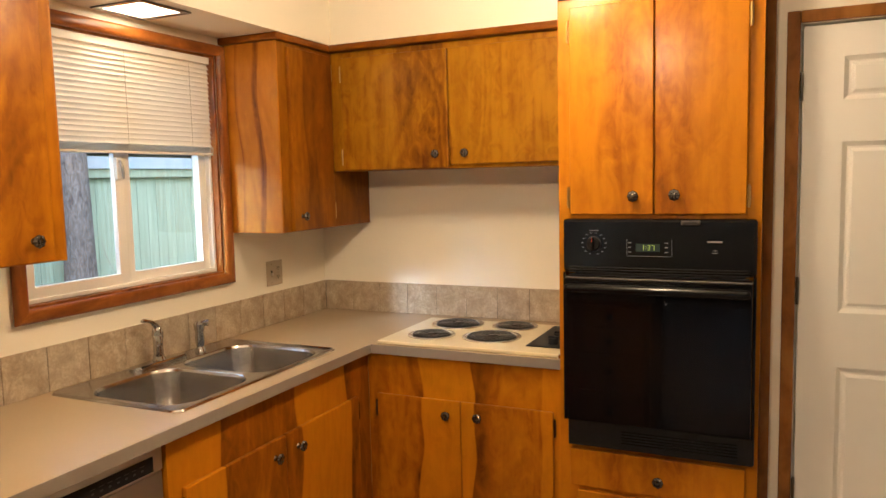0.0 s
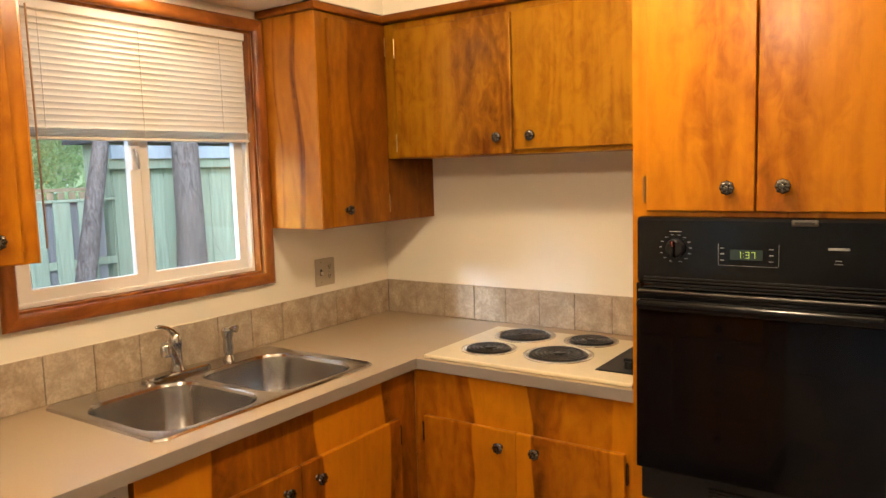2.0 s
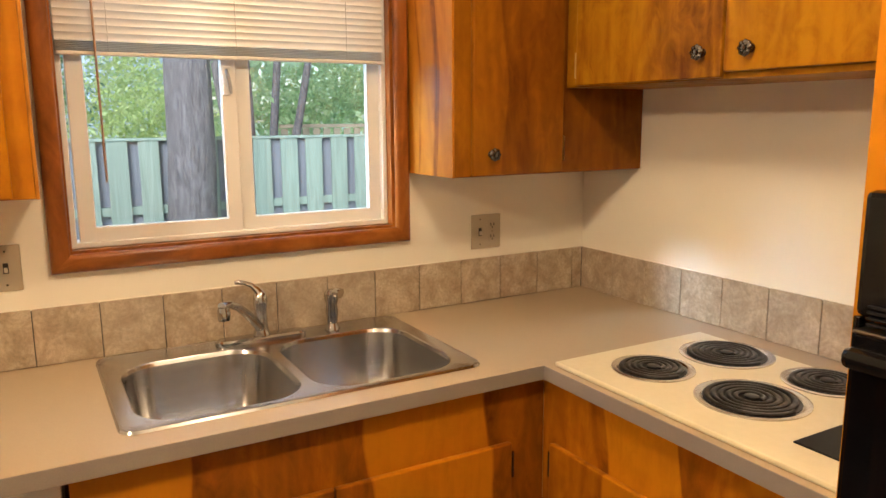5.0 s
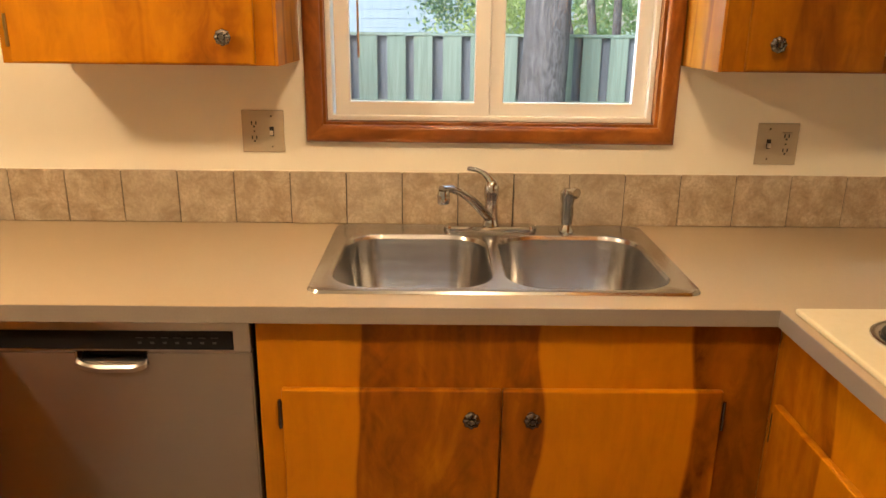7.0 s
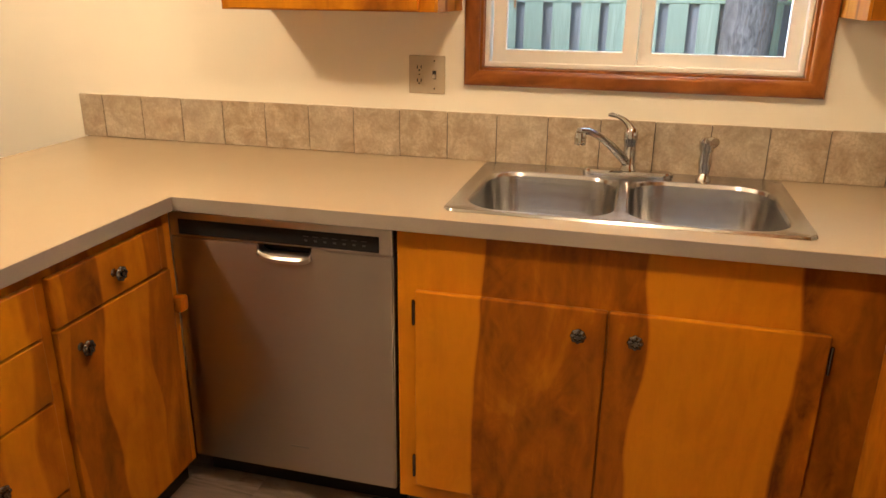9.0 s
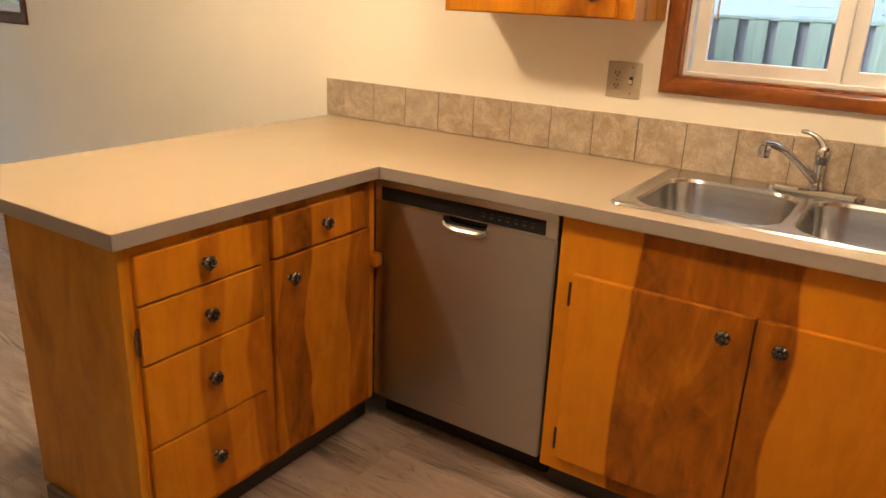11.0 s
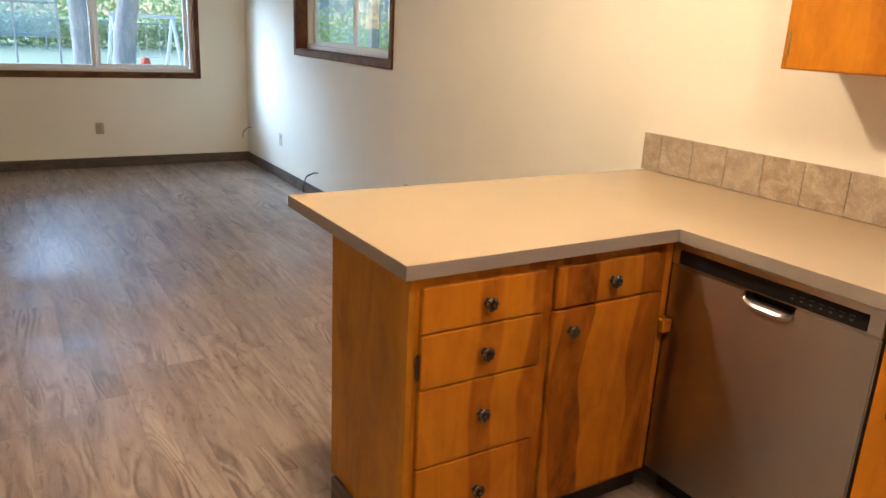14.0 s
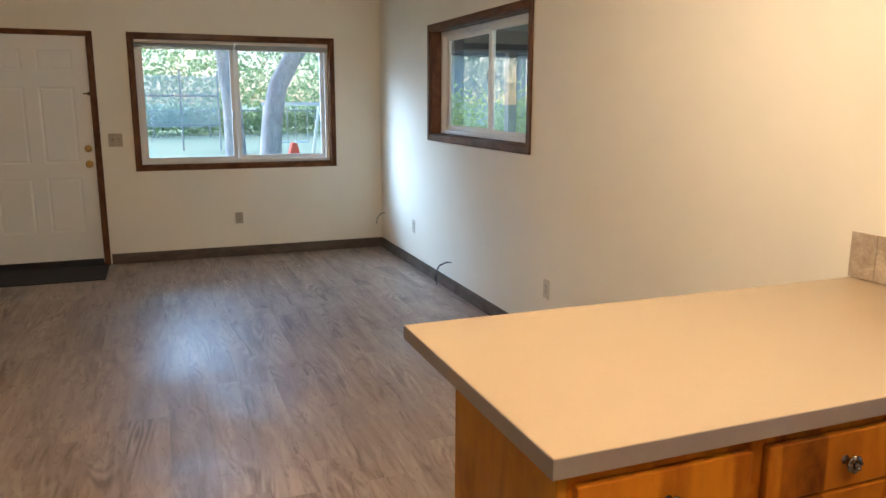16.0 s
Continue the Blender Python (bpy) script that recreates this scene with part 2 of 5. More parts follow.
M_STOVEUP = wood("stove_wall_cabinet_veneer", 0, ((0.28, 0.25), (0.34, 0.2), (0.60, 0.15), (0.64, 0.5), (0.80, 0.6), (0.862, 0.5), (0.868, 0.12), (1.45, 0.22)), light=YELLOW, mid=(0.23, 0.083, 0.002), grain=1.9)
M_CORNERUP = wood("corner_wall_cabinet_veneer", 1, ((-0.73, 0.3), (-0.60, 0.25), (-0.555, 0.35), (-0.55, 0.7), (-0.44, 0.55), (-0.36, 0.65), (-0.20, 0.5), (0.02, 0.7)), light=(0.33, 0.122, 0.002), mid=(0.20, 0.062, 0.002))
M_SIDEUP = wood("cabinet_side_veneer", 0, ((-0.02, 0.25), (0.08, 0.2), (0.085, 0.55), (0.10, 0.15), (0.17, 0.2), (0.185, 0.75), (0.20, 0.6), (0.205, 0.12), (0.32, 0.1)), light=(0.48, 0.182, 0.010), mid=(0.29, 0.09, 0.004), coat=0.8)
M_ENDUP = wood("end_wall_cabinet_veneer", 1, ((-2.40, 0.08), (-2.13, 0.1), (-2.125, 0.3), (-1.98, 0.15), (-1.93, 0.4), (-1.90, 0.5), (-1.82, 0.35), (-1.79, 0.2), (-1.70, 0.3)))
M_CASING = wood("stained_casing_upright", 0, light=(0.38, 0.130, 0.020), mid=(0.235, 0.070, 0.011), dark=(0.075, 0.022, 0.006), rough=0.36, coat=0.5)
M_CASINGY = wood("stained_casing_lying_y", 1, light=(0.38, 0.130, 0.020), mid=(0.235, 0.070, 0.011), dark=(0.075, 0.022, 0.006), rough=0.36, coat=0.5, lie=True)
M_TRIM = wood("dark_trim_upright", 0, light=(0.20, 0.088, 0.036), mid=(0.115, 0.048, 0.02), dark=(0.05, 0.02, 0.01), rough=0.4, coat=0.1)
M_TRIMX = wood("dark_trim_lying_x", 0, light=(0.20, 0.088, 0.036), mid=(0.115, 0.048, 0.02), dark=(0.05, 0.02, 0.01), rough=0.4, coat=0.1, lie=True)
M_TRIMY = wood("dark_trim_lying_y", 1, light=(0.20, 0.088, 0.036), mid=(0.115, 0.048, 0.02), dark=(0.05, 0.02, 0.01), rough=0.4, coat=0.1, lie=True)
M_BASEX = wood("grey_baseboard_x", 0, light=(0.16, 0.125, 0.10), mid=(0.11, 0.084, 0.066), dark=(0.06, 0.045, 0.036), rough=0.5, coat=0.0, lie=True)
M_BASEY = wood("grey_baseboard_y", 1, light=(0.16, 0.125, 0.10), mid=(0.11, 0.084, 0.066), dark=(0.06, 0.045, 0.036), rough=0.5, coat=0.0, lie=True)
M_TILE, M_PLANK = tile_material(), plank_material()
M_GROUT = paint("tile_grout", (0.10, 0.084, 0.066), 0.9, 0.1, 300, 0.4)
M_COUNTER = speckle("counter_laminate", (0.455, 0.350, 0.222), (0.472, 0.365, 0.235), 0.225, 320, 0.008)
M_STEEL, M_STEELZ = steel("brushed_steel_sink", 1, 0.20, (0.58, 0.565, 0.545)), steel("brushed_steel_upright", 1, 0.34, (0.43, 0.397, 0.375))
M_CHROME = material("chrome", (0.52, 0.515, 0.51), 0.08, 1.0)
M_RING = material("polished_drip_ring", (0.78, 0.77, 0.75), 0.2, 1.0)
M_BRONZE = material("antique_bronze", (0.165, 0.150, 0.130), 0.19, 0.95)
M_BRASS = material("brass", (0.48, 0.31, 0.10), 0.34, 1.0)
M_BLACK = material("black_enamel", (0.005, 0.005, 0.006), 0.13, spec=0.32)
M_BLACKMAT = speckle("black_plastic", (0.008, 0.008, 0.009), (0.013, 0.013, 0.014), 0.45, 300, 0.1)
M_GLASSBLACK = material("black_oven_glass", (0.004, 0.004, 0.005), 0.045, 0.0, 0.0, 0.5)
M_WINDOWBLACK = material("oven_door_window", (0.006, 0.005, 0.005), 0.06)
for dark_m in (M_BLACKMAT, M_GLASSBLACK, M_WINDOWBLACK):
    dark_m.node_tree.nodes["Principled BSDF"].inputs["Specular IOR Level"].default_value = 0.2
M_GREYPRINT = material("grey_print", (0.30, 0.30, 0.29), 0.5)
M_COIL = speckle("burner_coil", (0.010, 0.010, 0.010), (0.022, 0.021, 0.020), 0.30, 200, 0.1)
M_ALMOND = speckle("almond_enamel", (0.79, 0.69, 0.45), (0.81, 0.71, 0.47), 0.16, 60, 0.02)
M_PLATE = paint("beige_switch_plate", (0.46, 0.385, 0.27), 0.45, 0.06, 50, 0.03)
M_PLATELITE = paint("ivory_switch_plate", (0.62, 0.56, 0.44), 0.45, 0.04, 50, 0.03)
M_SLOT = material("dark_slot", (0.02, 0.017, 0.014), 0.6)
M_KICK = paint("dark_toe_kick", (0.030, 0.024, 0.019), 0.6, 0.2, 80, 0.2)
M_PLANKBED = material("plank_joint", (0.19, 0.155, 0.13), 0.7)
M_RUBBER = speckle("black_rubber", (0.012, 0.012, 0.013), (0.022, 0.022, 0.023), 0.75, 300, 0.5)
M_CABLE = material("black_cable", (0.012, 0.012, 0.012), 0.5)
M_DIFFUSER = material("lit_diffuser", (0.9, 0.85, 0.75), 0.5)
M_DIFFUSER.node_tree.nodes["Principled BSDF"].inputs["Emission Color"].default_value = (1.0, 0.80, 0.56, 1)
M_DIFFUSER.node_tree.nodes["Principled BSDF"].inputs["Emission Strength"].default_value = 4.5
M_LCD = material("lit_clock_digits", (0.3, 0.4, 0.1), 0.4)
M_LCD.node_tree.nodes["Principled BSDF"].inputs["Emission Color"].default_value = (0.55, 0.80, 0.10, 1)
M_LCD.node_tree.nodes["Principled BSDF"].inputs["Emission Strength"].default_value = 0.35
M_LCDBACK = material("clock_window", (0.03, 0.045, 0.045), 0.15)
M_PANE = material("window_glass", (1, 1, 1), 0.0)
M_PANE.node_tree.nodes["Principled BSDF"].inputs["Transmission Weight"].default_value = 1.0
M_PANE.node_tree.nodes["Principled BSDF"].inputs["IOR"].default_value = 1.45
M_FENCE = weathered("green_grey_fence", (0.27, 0.305, 0.225), (0.43, 0.475, 0.36))
# Same boards as the front ones; shade in the gaps put into this colour.
M_FENCEBACK = weathered("shaded_fence_back", (0.22, 0.205, 0.21), (0.36, 0.34, 0.345))
M_FENCETAN = weathered("tan_lattice", (0.40, 0.29, 0.18), (0.55, 0.42, 0.28))
M_SIDING = weathered("pale_siding", (0.37, 0.41, 0.46), (0.48, 0.53, 0.58))
M_GREENSIDE = weathered("green_siding", (0.27, 0.31, 0.225), (0.43, 0.48, 0.36))
M_PORCH = paint("grey_porch_boards", (0.085, 0.082, 0.085), 0.7, 0.15, 60, 0.2)
M_BARK = bark("pine_bark", (0.075, 0.055, 0.05), (0.33, 0.27, 0.245))
M_BARKLITE = bark("grey_bark", (0.30, 0.29, 0.32), (0.56, 0.55, 0.58))
M_LEAF = leaf_material("bright_leaves", (0.36, 0.48, 0.20), (0.62, 0.70, 0.36))
M_LEAFYELLOW = leaf_material("yellow_green_leaves", (0.48, 0.56, 0.17), (0.70, 0.74, 0.34))
# Far leaves made paler than foliage: bright haze painted into their colour.
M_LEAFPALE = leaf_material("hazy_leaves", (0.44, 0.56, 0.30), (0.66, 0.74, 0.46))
M_LEAFDARK = leaf_material("dark_leaves", (0.14, 0.23, 0.13), (0.32, 0.44, 0.25))
M_GRASS = speckle("lawn", (0.50, 0.57, 0.34), (0.64, 0.68, 0.47), 0.9, 40, 0.5)
M_GALV = material("galvanised_wire", (0.42, 0.43, 0.44), 0.45, 0.8)
M_NET = material("blue_net", (0.62, 0.72, 0.82), 0.7)
M_RED = material("red_plastic", (0.62, 0.07, 0.035), 0.4)
M_WHITEPL = material("white_plastic", (0.78, 0.78, 0.76), 0.4)
M_WAND = material("tan_wand", (0.42, 0.24, 0.12), 0.35)
M_TWIG = material("dry_twig", (0.40, 0.33, 0.27), 0.8)


# ---- building helpers ----
BASE = {}


def box(bm, lo, hi, bevel=0.0):
    lo, hi = [min(a, b) for a, b in zip(lo, hi)], [max(a, b) for a, b in zip(lo, hi)]
    r = bmesh.ops.create_cube(bm, size=1.0)
    for v in r["verts"]:
        v.co = Vector([(lo[k] + hi[k]) / 2 + v.co[k] * (hi[k] - lo[k]) for k in range(3)])
    if bevel:
        edges = list({e for v in r["verts"] for e in v.link_edges})
        bmesh.ops.bevel(bm, geom=edges, offset=bevel, segments=2, profile=0.5, affect="EDGES")
    return bm


def boxed(lo, hi, bevel=0.0):
    return box(bmesh.new(), lo, hi, bevel)


def lathe(bm, profile, m=Matrix(), n=20):
    """Turns (radius, height) pairs round z, closed at both ends where the radius is 0."""
    rings = []
    for r, h in profile:
        k = 1 if r < 1e-6 else n
        rings.append([bm.verts.new(m @ Vector((r * math.cos(2 * math.pi * i / n), r * math.sin(2 * math.pi * i / n), h))) for i in range(k)])
    for a, b in zip(rings, rings[1:]):
        for i in range(n):
            j = (i + 1) % n
            if len(a) == 1 and len(b) > 1:
                bm.faces.new((a[0], b[j], b[i]))
            elif len(b) == 1 and len(a) > 1:
                bm.faces.new((a[i], a[j], b[0]))
            elif len(a) > 1:
                bm.faces.new((a[i], a[j], b[j], b[i]))
    bmesh.ops.recalc_face_normals(bm, faces=bm.faces)
    return bm


def tube(bm, points, radius, n=10):
    """A round bar through points; radius is a number or one per point."""
    pts = [Vector(p) for p in points]
    radii = radius if isinstance(radius, (list, tuple)) else [radius] * len(pts)
    up, rings = Vector((0.13, 0.31, 0.94)), []
    for k, p in enumerate(pts):
        d = (pts[min(k + 1, len(pts) - 1)] - pts[max(k - 1, 0)]).normalized()
        a = d.cross(up)
        a = (a if a.length > 1e-3 else d.cross(Vector((1, 0, 0)))).normalized()
        b = d.cross(a)
        rings.append([bm.verts.new(p + radii[k] * (math.cos(2 * math.pi * i / n) * a + math.sin(2 * math.pi * i / n) * b)) for i in range(n)])
    for r, s in zip(rings, rings[1:]):
        for i in range(n):
            bm.faces.new((r[i], r[(i + 1) % n], s[(i + 1) % n], s[i]))
    bm.faces.new(rings[0])
    bm.faces.new(rings[-1][::-1])
    bmesh.ops.recalc_face_normals(bm, faces=bm.faces)
    return bm


def mesh_of(name, bm, mat, smooth=35):
    me = bpy.data.meshes.new(name)
    if smooth:
        bm.normal_update()
        area = {f: f.calc_area() + 1e-12 for f in bm.faces}
        for f in bm.faces:
            f.smooth = True
        for e in bm.edges:
            if len(e.link_faces) == 2:
                a, b = e.link_faces
                turn = e.calc_face_angle()
                wide = max(area[a] / area[b], area[b] / area[a])
                e.smooth = not (turn > radians(smooth) or (turn > 0.2 and wide > 5))
    bm.to_mesh(me)
    bm.free()
    me.materials.append(mat)
    return me


def thing(name, place, label, category, group="", kind=""):
    """An empty at a thing's base, to parent its parts."""
    ob = new(name)
    ob.empty_display_size = 0.1
    ob.matrix_basis = pose(*place)
    BASE[ob.name] = Vector(place)
    return tagged(ob, label, category, group, kind)


def part(name, bm, mat, parent, label="", smooth=35):
    ob = new(name, mesh_of(name, bm, mat, smooth))
    ob.parent = parent
    ob.matrix_parent_inverse = Matrix.Translation(-BASE.get(parent.name, Vector()))
    return tagged(ob, label)


def whole(name, bm, mat, label, category="", group="", kind="", smooth=35):
    return tagged(new(name, mesh_of(name, bm, mat, smooth)), label, category, group, kind)


def fitted(name, data, parent, m, label=""):
    """A part on shared mesh data, at a pose in the world."""
    ob = new(name, data)
    ob.parent = parent
    ob.matrix_parent_inverse = Matrix.Translation(-BASE.get(parent.name, Vector()))
    ob.matrix_basis = m
    return tagged(ob, label)


def mitred(bm, at, u0, u1, z0, z1, width, w0, w1, bevel=0.004):
    """A frame of four mitred bars; at(u, w, z) gives the place."""
    o = [(u0, z0), (u1, z0), (u1, z1), (u0, z1)]
    i = [(u0 + width, z0 + width), (u1 - width, z0 + width), (u1 - width, z1 - width), (u0 + width, z1 - width)]
    for k in range(4):
        j = (k + 1) % 4
        quad = (o[k], o[j], i[j], i[k])
        a = [bm.verts.new(at(u, w0, z)) for u, z in quad]
        b = [bm.verts.new(at(u, w1, z)) for u, z in quad]
        fs = [bm.faces.new(a), bm.faces.new(b[::-1])]
        for p in range(4):
            q = (p + 1) % 4
            fs.append(bm.faces.new((a[q], a[p], b[p], b[q])))
        if bevel:
            edges = [e for e in {e for f in fs for e in f.edges} if {e.verts[0], e.verts[1]} in ({a[0], a[1]}, {a[2], a[3]}, {b[0], b[1]}, {b[2], b[3]})]
            bmesh.ops.bevel(bm, geom=edges, offset=bevel, segments=3, profile=0.5, affect="EDGES")
    bmesh.ops.recalc_face_normals(bm, faces=bm.faces)
    return bm


def slab(xs, ys, inside, z0, z1, bevel=0.0):
    """A flat slab of the grid cells for which inside(x, y) holds."""
    bm = bmesh.new()
    vs = {}

    def v(x, y):
        if (x, y) not in vs:
            vs[x, y] = bm.verts.new((x, y, z1))
        return vs[x, y]

    for xa, xb in zip(xs, xs[1:]):
        for ya, yb in zip(ys, ys[1:]):
            if inside((xa + xb) / 2, (ya + yb) / 2):
                bm.faces.new((v(xa, ya), v(xb, ya), v(xb, yb), v(xa, yb)))
    top = list(bm.faces)
    r = bmesh.ops.extrude_face_region(bm, geom=top)
    for e in r["geom"]:
        if isinstance(e, bmesh.types.BMVert):
            e.co.z = z0
    bmesh.ops.recalc_face_normals(bm, faces=bm.faces)
    bmesh.ops.dissolve_limit(bm, angle_limit=0.01, verts=bm.verts, edges=bm.edges)
    if bevel:
        edges = [e for e in bm.edges if len(e.link_faces) == 2 and e.calc_face_angle() > 0.5]
        bmesh.ops.bevel(bm, geom=edges, offset=bevel, segments=2, profile=0.5, affect="EDGES")
    return bm


def wall_with_holes(at, u0, u1, z0, z1, w0, w1, holes):
    """A wall with openings through it; holes are (u0, u1, z0, z1)."""
    bm = bmesh.new()
    us = sorted({u0, u1, *(h[0] for h in holes), *(h[1] for h in holes)})
    zs = sorted({z0, z1, *(h[2] for h in holes), *(h[3] for h in holes)})
    solid = {}
    for a in range(len(us) - 1):
        for b in range(len(zs) - 1):
            u, z = (us[a] + us[a + 1]) / 2, (zs[b] + zs[b + 1]) / 2
            solid[a, b] = not any(h[0] < u < h[1] and h[2] < z < h[3] for h in holes)
    vs = {}

    def v(u, w, z):
        if (u, w, z) not in vs:
            vs[u, w, z] = bm.verts.new(at(u, w, z))
        return vs[u, w, z]

    for (a, b), s in solid.items():
        if not s:
            continue
        ua, ub, za, zb = us[a], us[a + 1], zs[b], zs[b + 1]
        bm.faces.new((v(ua, w0, za), v(ub, w0, za), v(ub, w0, zb), v(ua, w0, zb)))
        bm.faces.new((v(ua, w1, za), v(ua, w1, zb), v(ub, w1, zb), v(ub, w1, za)))
        for da, db, p, q in ((-1, 0, (ua, za), (ua, zb)), (1, 0, (ub, zb), (ub, za)), (0, -1, (ub, za), (ua, za)), (0, 1, (ua, zb), (ub, zb))):
            if not solid.get((a + da, b + db), False):
                bm.faces.new((v(p[0], w0, p[1]), v(q[0], w0, q[1]), v(q[0], w1, q[1]), v(p[0], w1, p[1])))
    bmesh.ops.recalc_face_normals(bm, faces=bm.faces)
    return bm


FRONT = -8.634


def on_side(u, w, z):
    return (-w, u, z)


def on_front(u, w, z):
    return (u, FRONT - w, z)


def lbox(bm, at, u0, u1, z0, z1, w0, w1, bevel=0.0):
    return box(bm, at(u0, w0, z0), at(u1, w1, z1), bevel)


# ---- shell ----
KW = (-1.69, -0.76, 1.19, 2.105)
SW = (-7.17, -5.45, 1.20, 2.02)
BW = (0.50, 2.25, 0.88, 2.01)
FD = (2.615, 3.53, 0.0, 2.02)
CD = (2.205, 3.02, 0.0, 2.035)
CEIL, DOORWALL, EAST = 2.42, -0.58, 4.6
whole("wall_window_side", wall_with_holes(on_side, FRONT - 0.15, 0.15, -0.05, CEIL, 0, 0.15, [KW, SW]), M_WALL, "cream painted wall with two window openings", kind="structure", smooth=0)
whole("wall_stove", boxed((0, 0, -0.05), (2.105, 0.15, CEIL)), M_WALL, "cream painted wall behind the cooktop", kind="structure", smooth=0)
whole("wall_door", wall_with_holes(lambda u, w, z: (u, DOORWALL + w, z), 2.108, EAST, -0.05, CEIL, 0, 0.12, [CD]), M_WALL, "cream painted wall with a closet door", kind="structure", smooth=0)
whole("wall_front", wall_with_holes(on_front, 0.0, EAST + 0.15, -0.05, CEIL, 0, 0.15, [BW, FD]), M_WALL, "cream painted front wall of the living room", kind="structure", smooth=0)
whole("wall_east", boxed((EAST, FRONT, -0.05), (EAST + 0.15, DOORWALL, CEIL)), M_WALL, "plain cream painted wall", kind="structure", smooth=0)
whole("wall_closet", boxed((2.108, 0.0, -0.05), (EAST, 0.15, CEIL)), M_WALL, "plain cream closet back wall", kind="structure", smooth=0)
whole("ceiling", boxed((-0.15, FRONT - 0.15, CEIL), (EAST + 0.15, 0.15, CEIL + 0.2)), M_CEIL, "off-white painted ceiling", kind="structure", smooth=0)
SOF = 2.18
bm = slab([0.0, 0.305, 1.45, 2.105], [-2.385, -0.69, -0.345, 0.0], lambda x, y: x < 0.305 or (x < 1.45 and y > -0.345) or (x > 1.45 and y > -0.69), SOF, CEIL - 0.003)
whole("soffit", bm, M_WALL, "cream painted soffit above the wall cabinets", kind="structure", smooth=0)
floor = whole("floor", boxed((-0.15, FRONT - 0.15, -0.10), (EAST + 0.15, 0.15, -0.008)), M_PLANKBED, "grey-brown wood-look vinyl plank floor", kind="structure", smooth=0)

# skirting
whole("baseboard", boxed((0.0, FRONT, 0), (0.014, -2.86, 0.095), 0.003), M_BASEY, "dark grey-brown baseboard along the window wall", kind="structure")
whole("baseboard", boxed((0.014, FRONT, 0), (2.55, FRONT + 0.014, 0.095), 0.003), M_BASEX, "dark grey-brown baseboard under the big window", kind="structure")
whole("baseboard", boxed((3.60, FRONT, 0), (EAST, FRONT + 0.014, 0.095), 0.003), M_BASEX, "dark grey-brown baseboard beside the front door", kind="structure")


# ---- openings ----
def casing(name, at, hole, width, proud, upright, lying, label):
    """Mitred wooden casing round an opening, with its jamb lining."""
    top = thing(name, at(hole[0], 0, hole[2]), label, "window casing", kind="structure")
    u0, u1, z0, z1 = hole[0] - width + 0.006, hole[1] + width - 0.006, hole[2] - width + 0.006, hole[3] + width - 0.006
    for side in range(4):
        bm = mitred(bmesh.new(), at, u0, u1, z0, z1, width, -proud, -0.0005, proud * 0.45)
        bmesh.ops.delete(bm, geom=[f for f in bm.faces if bar_of(f, at, u0, u1, z0, z1, width) != side], context="FACES")
        part("casing_board", bm, lying if side in (0, 2) else upright, top)
    return top


def bar_of(f, at, u0, u1, z0, z1, width):
    """Which bar of a mitred frame a face belongs to: 0 below, 1 far end, 2 above, 3 near end."""
    c = f.calc_center_median()
    u = c.x if at is on_front else c.y
    d = [(c.z - z0), (u1 - u), (z1 - c.z), (u - u0)]
    return d.index(min(d))


def lining(at, hole, depth, mat, parent):
    u0, u1, z0, z1 = hole
    t = 0.012
    for a in ((u0 + 0.0005, u0 + t, z0, z1), (u1 - t, u1 - 0.0005, z0, z1), (u0 + t, u1 - t, z0 + 0.0005, z0 + t), (u0 + t, u1 - t, z1 - t, z1 - 0.0005)):
        part("jamb_board", lbox(bmesh.new(), at, a[0], a[1], a[2], a[3], 0.0, depth), mat, parent)


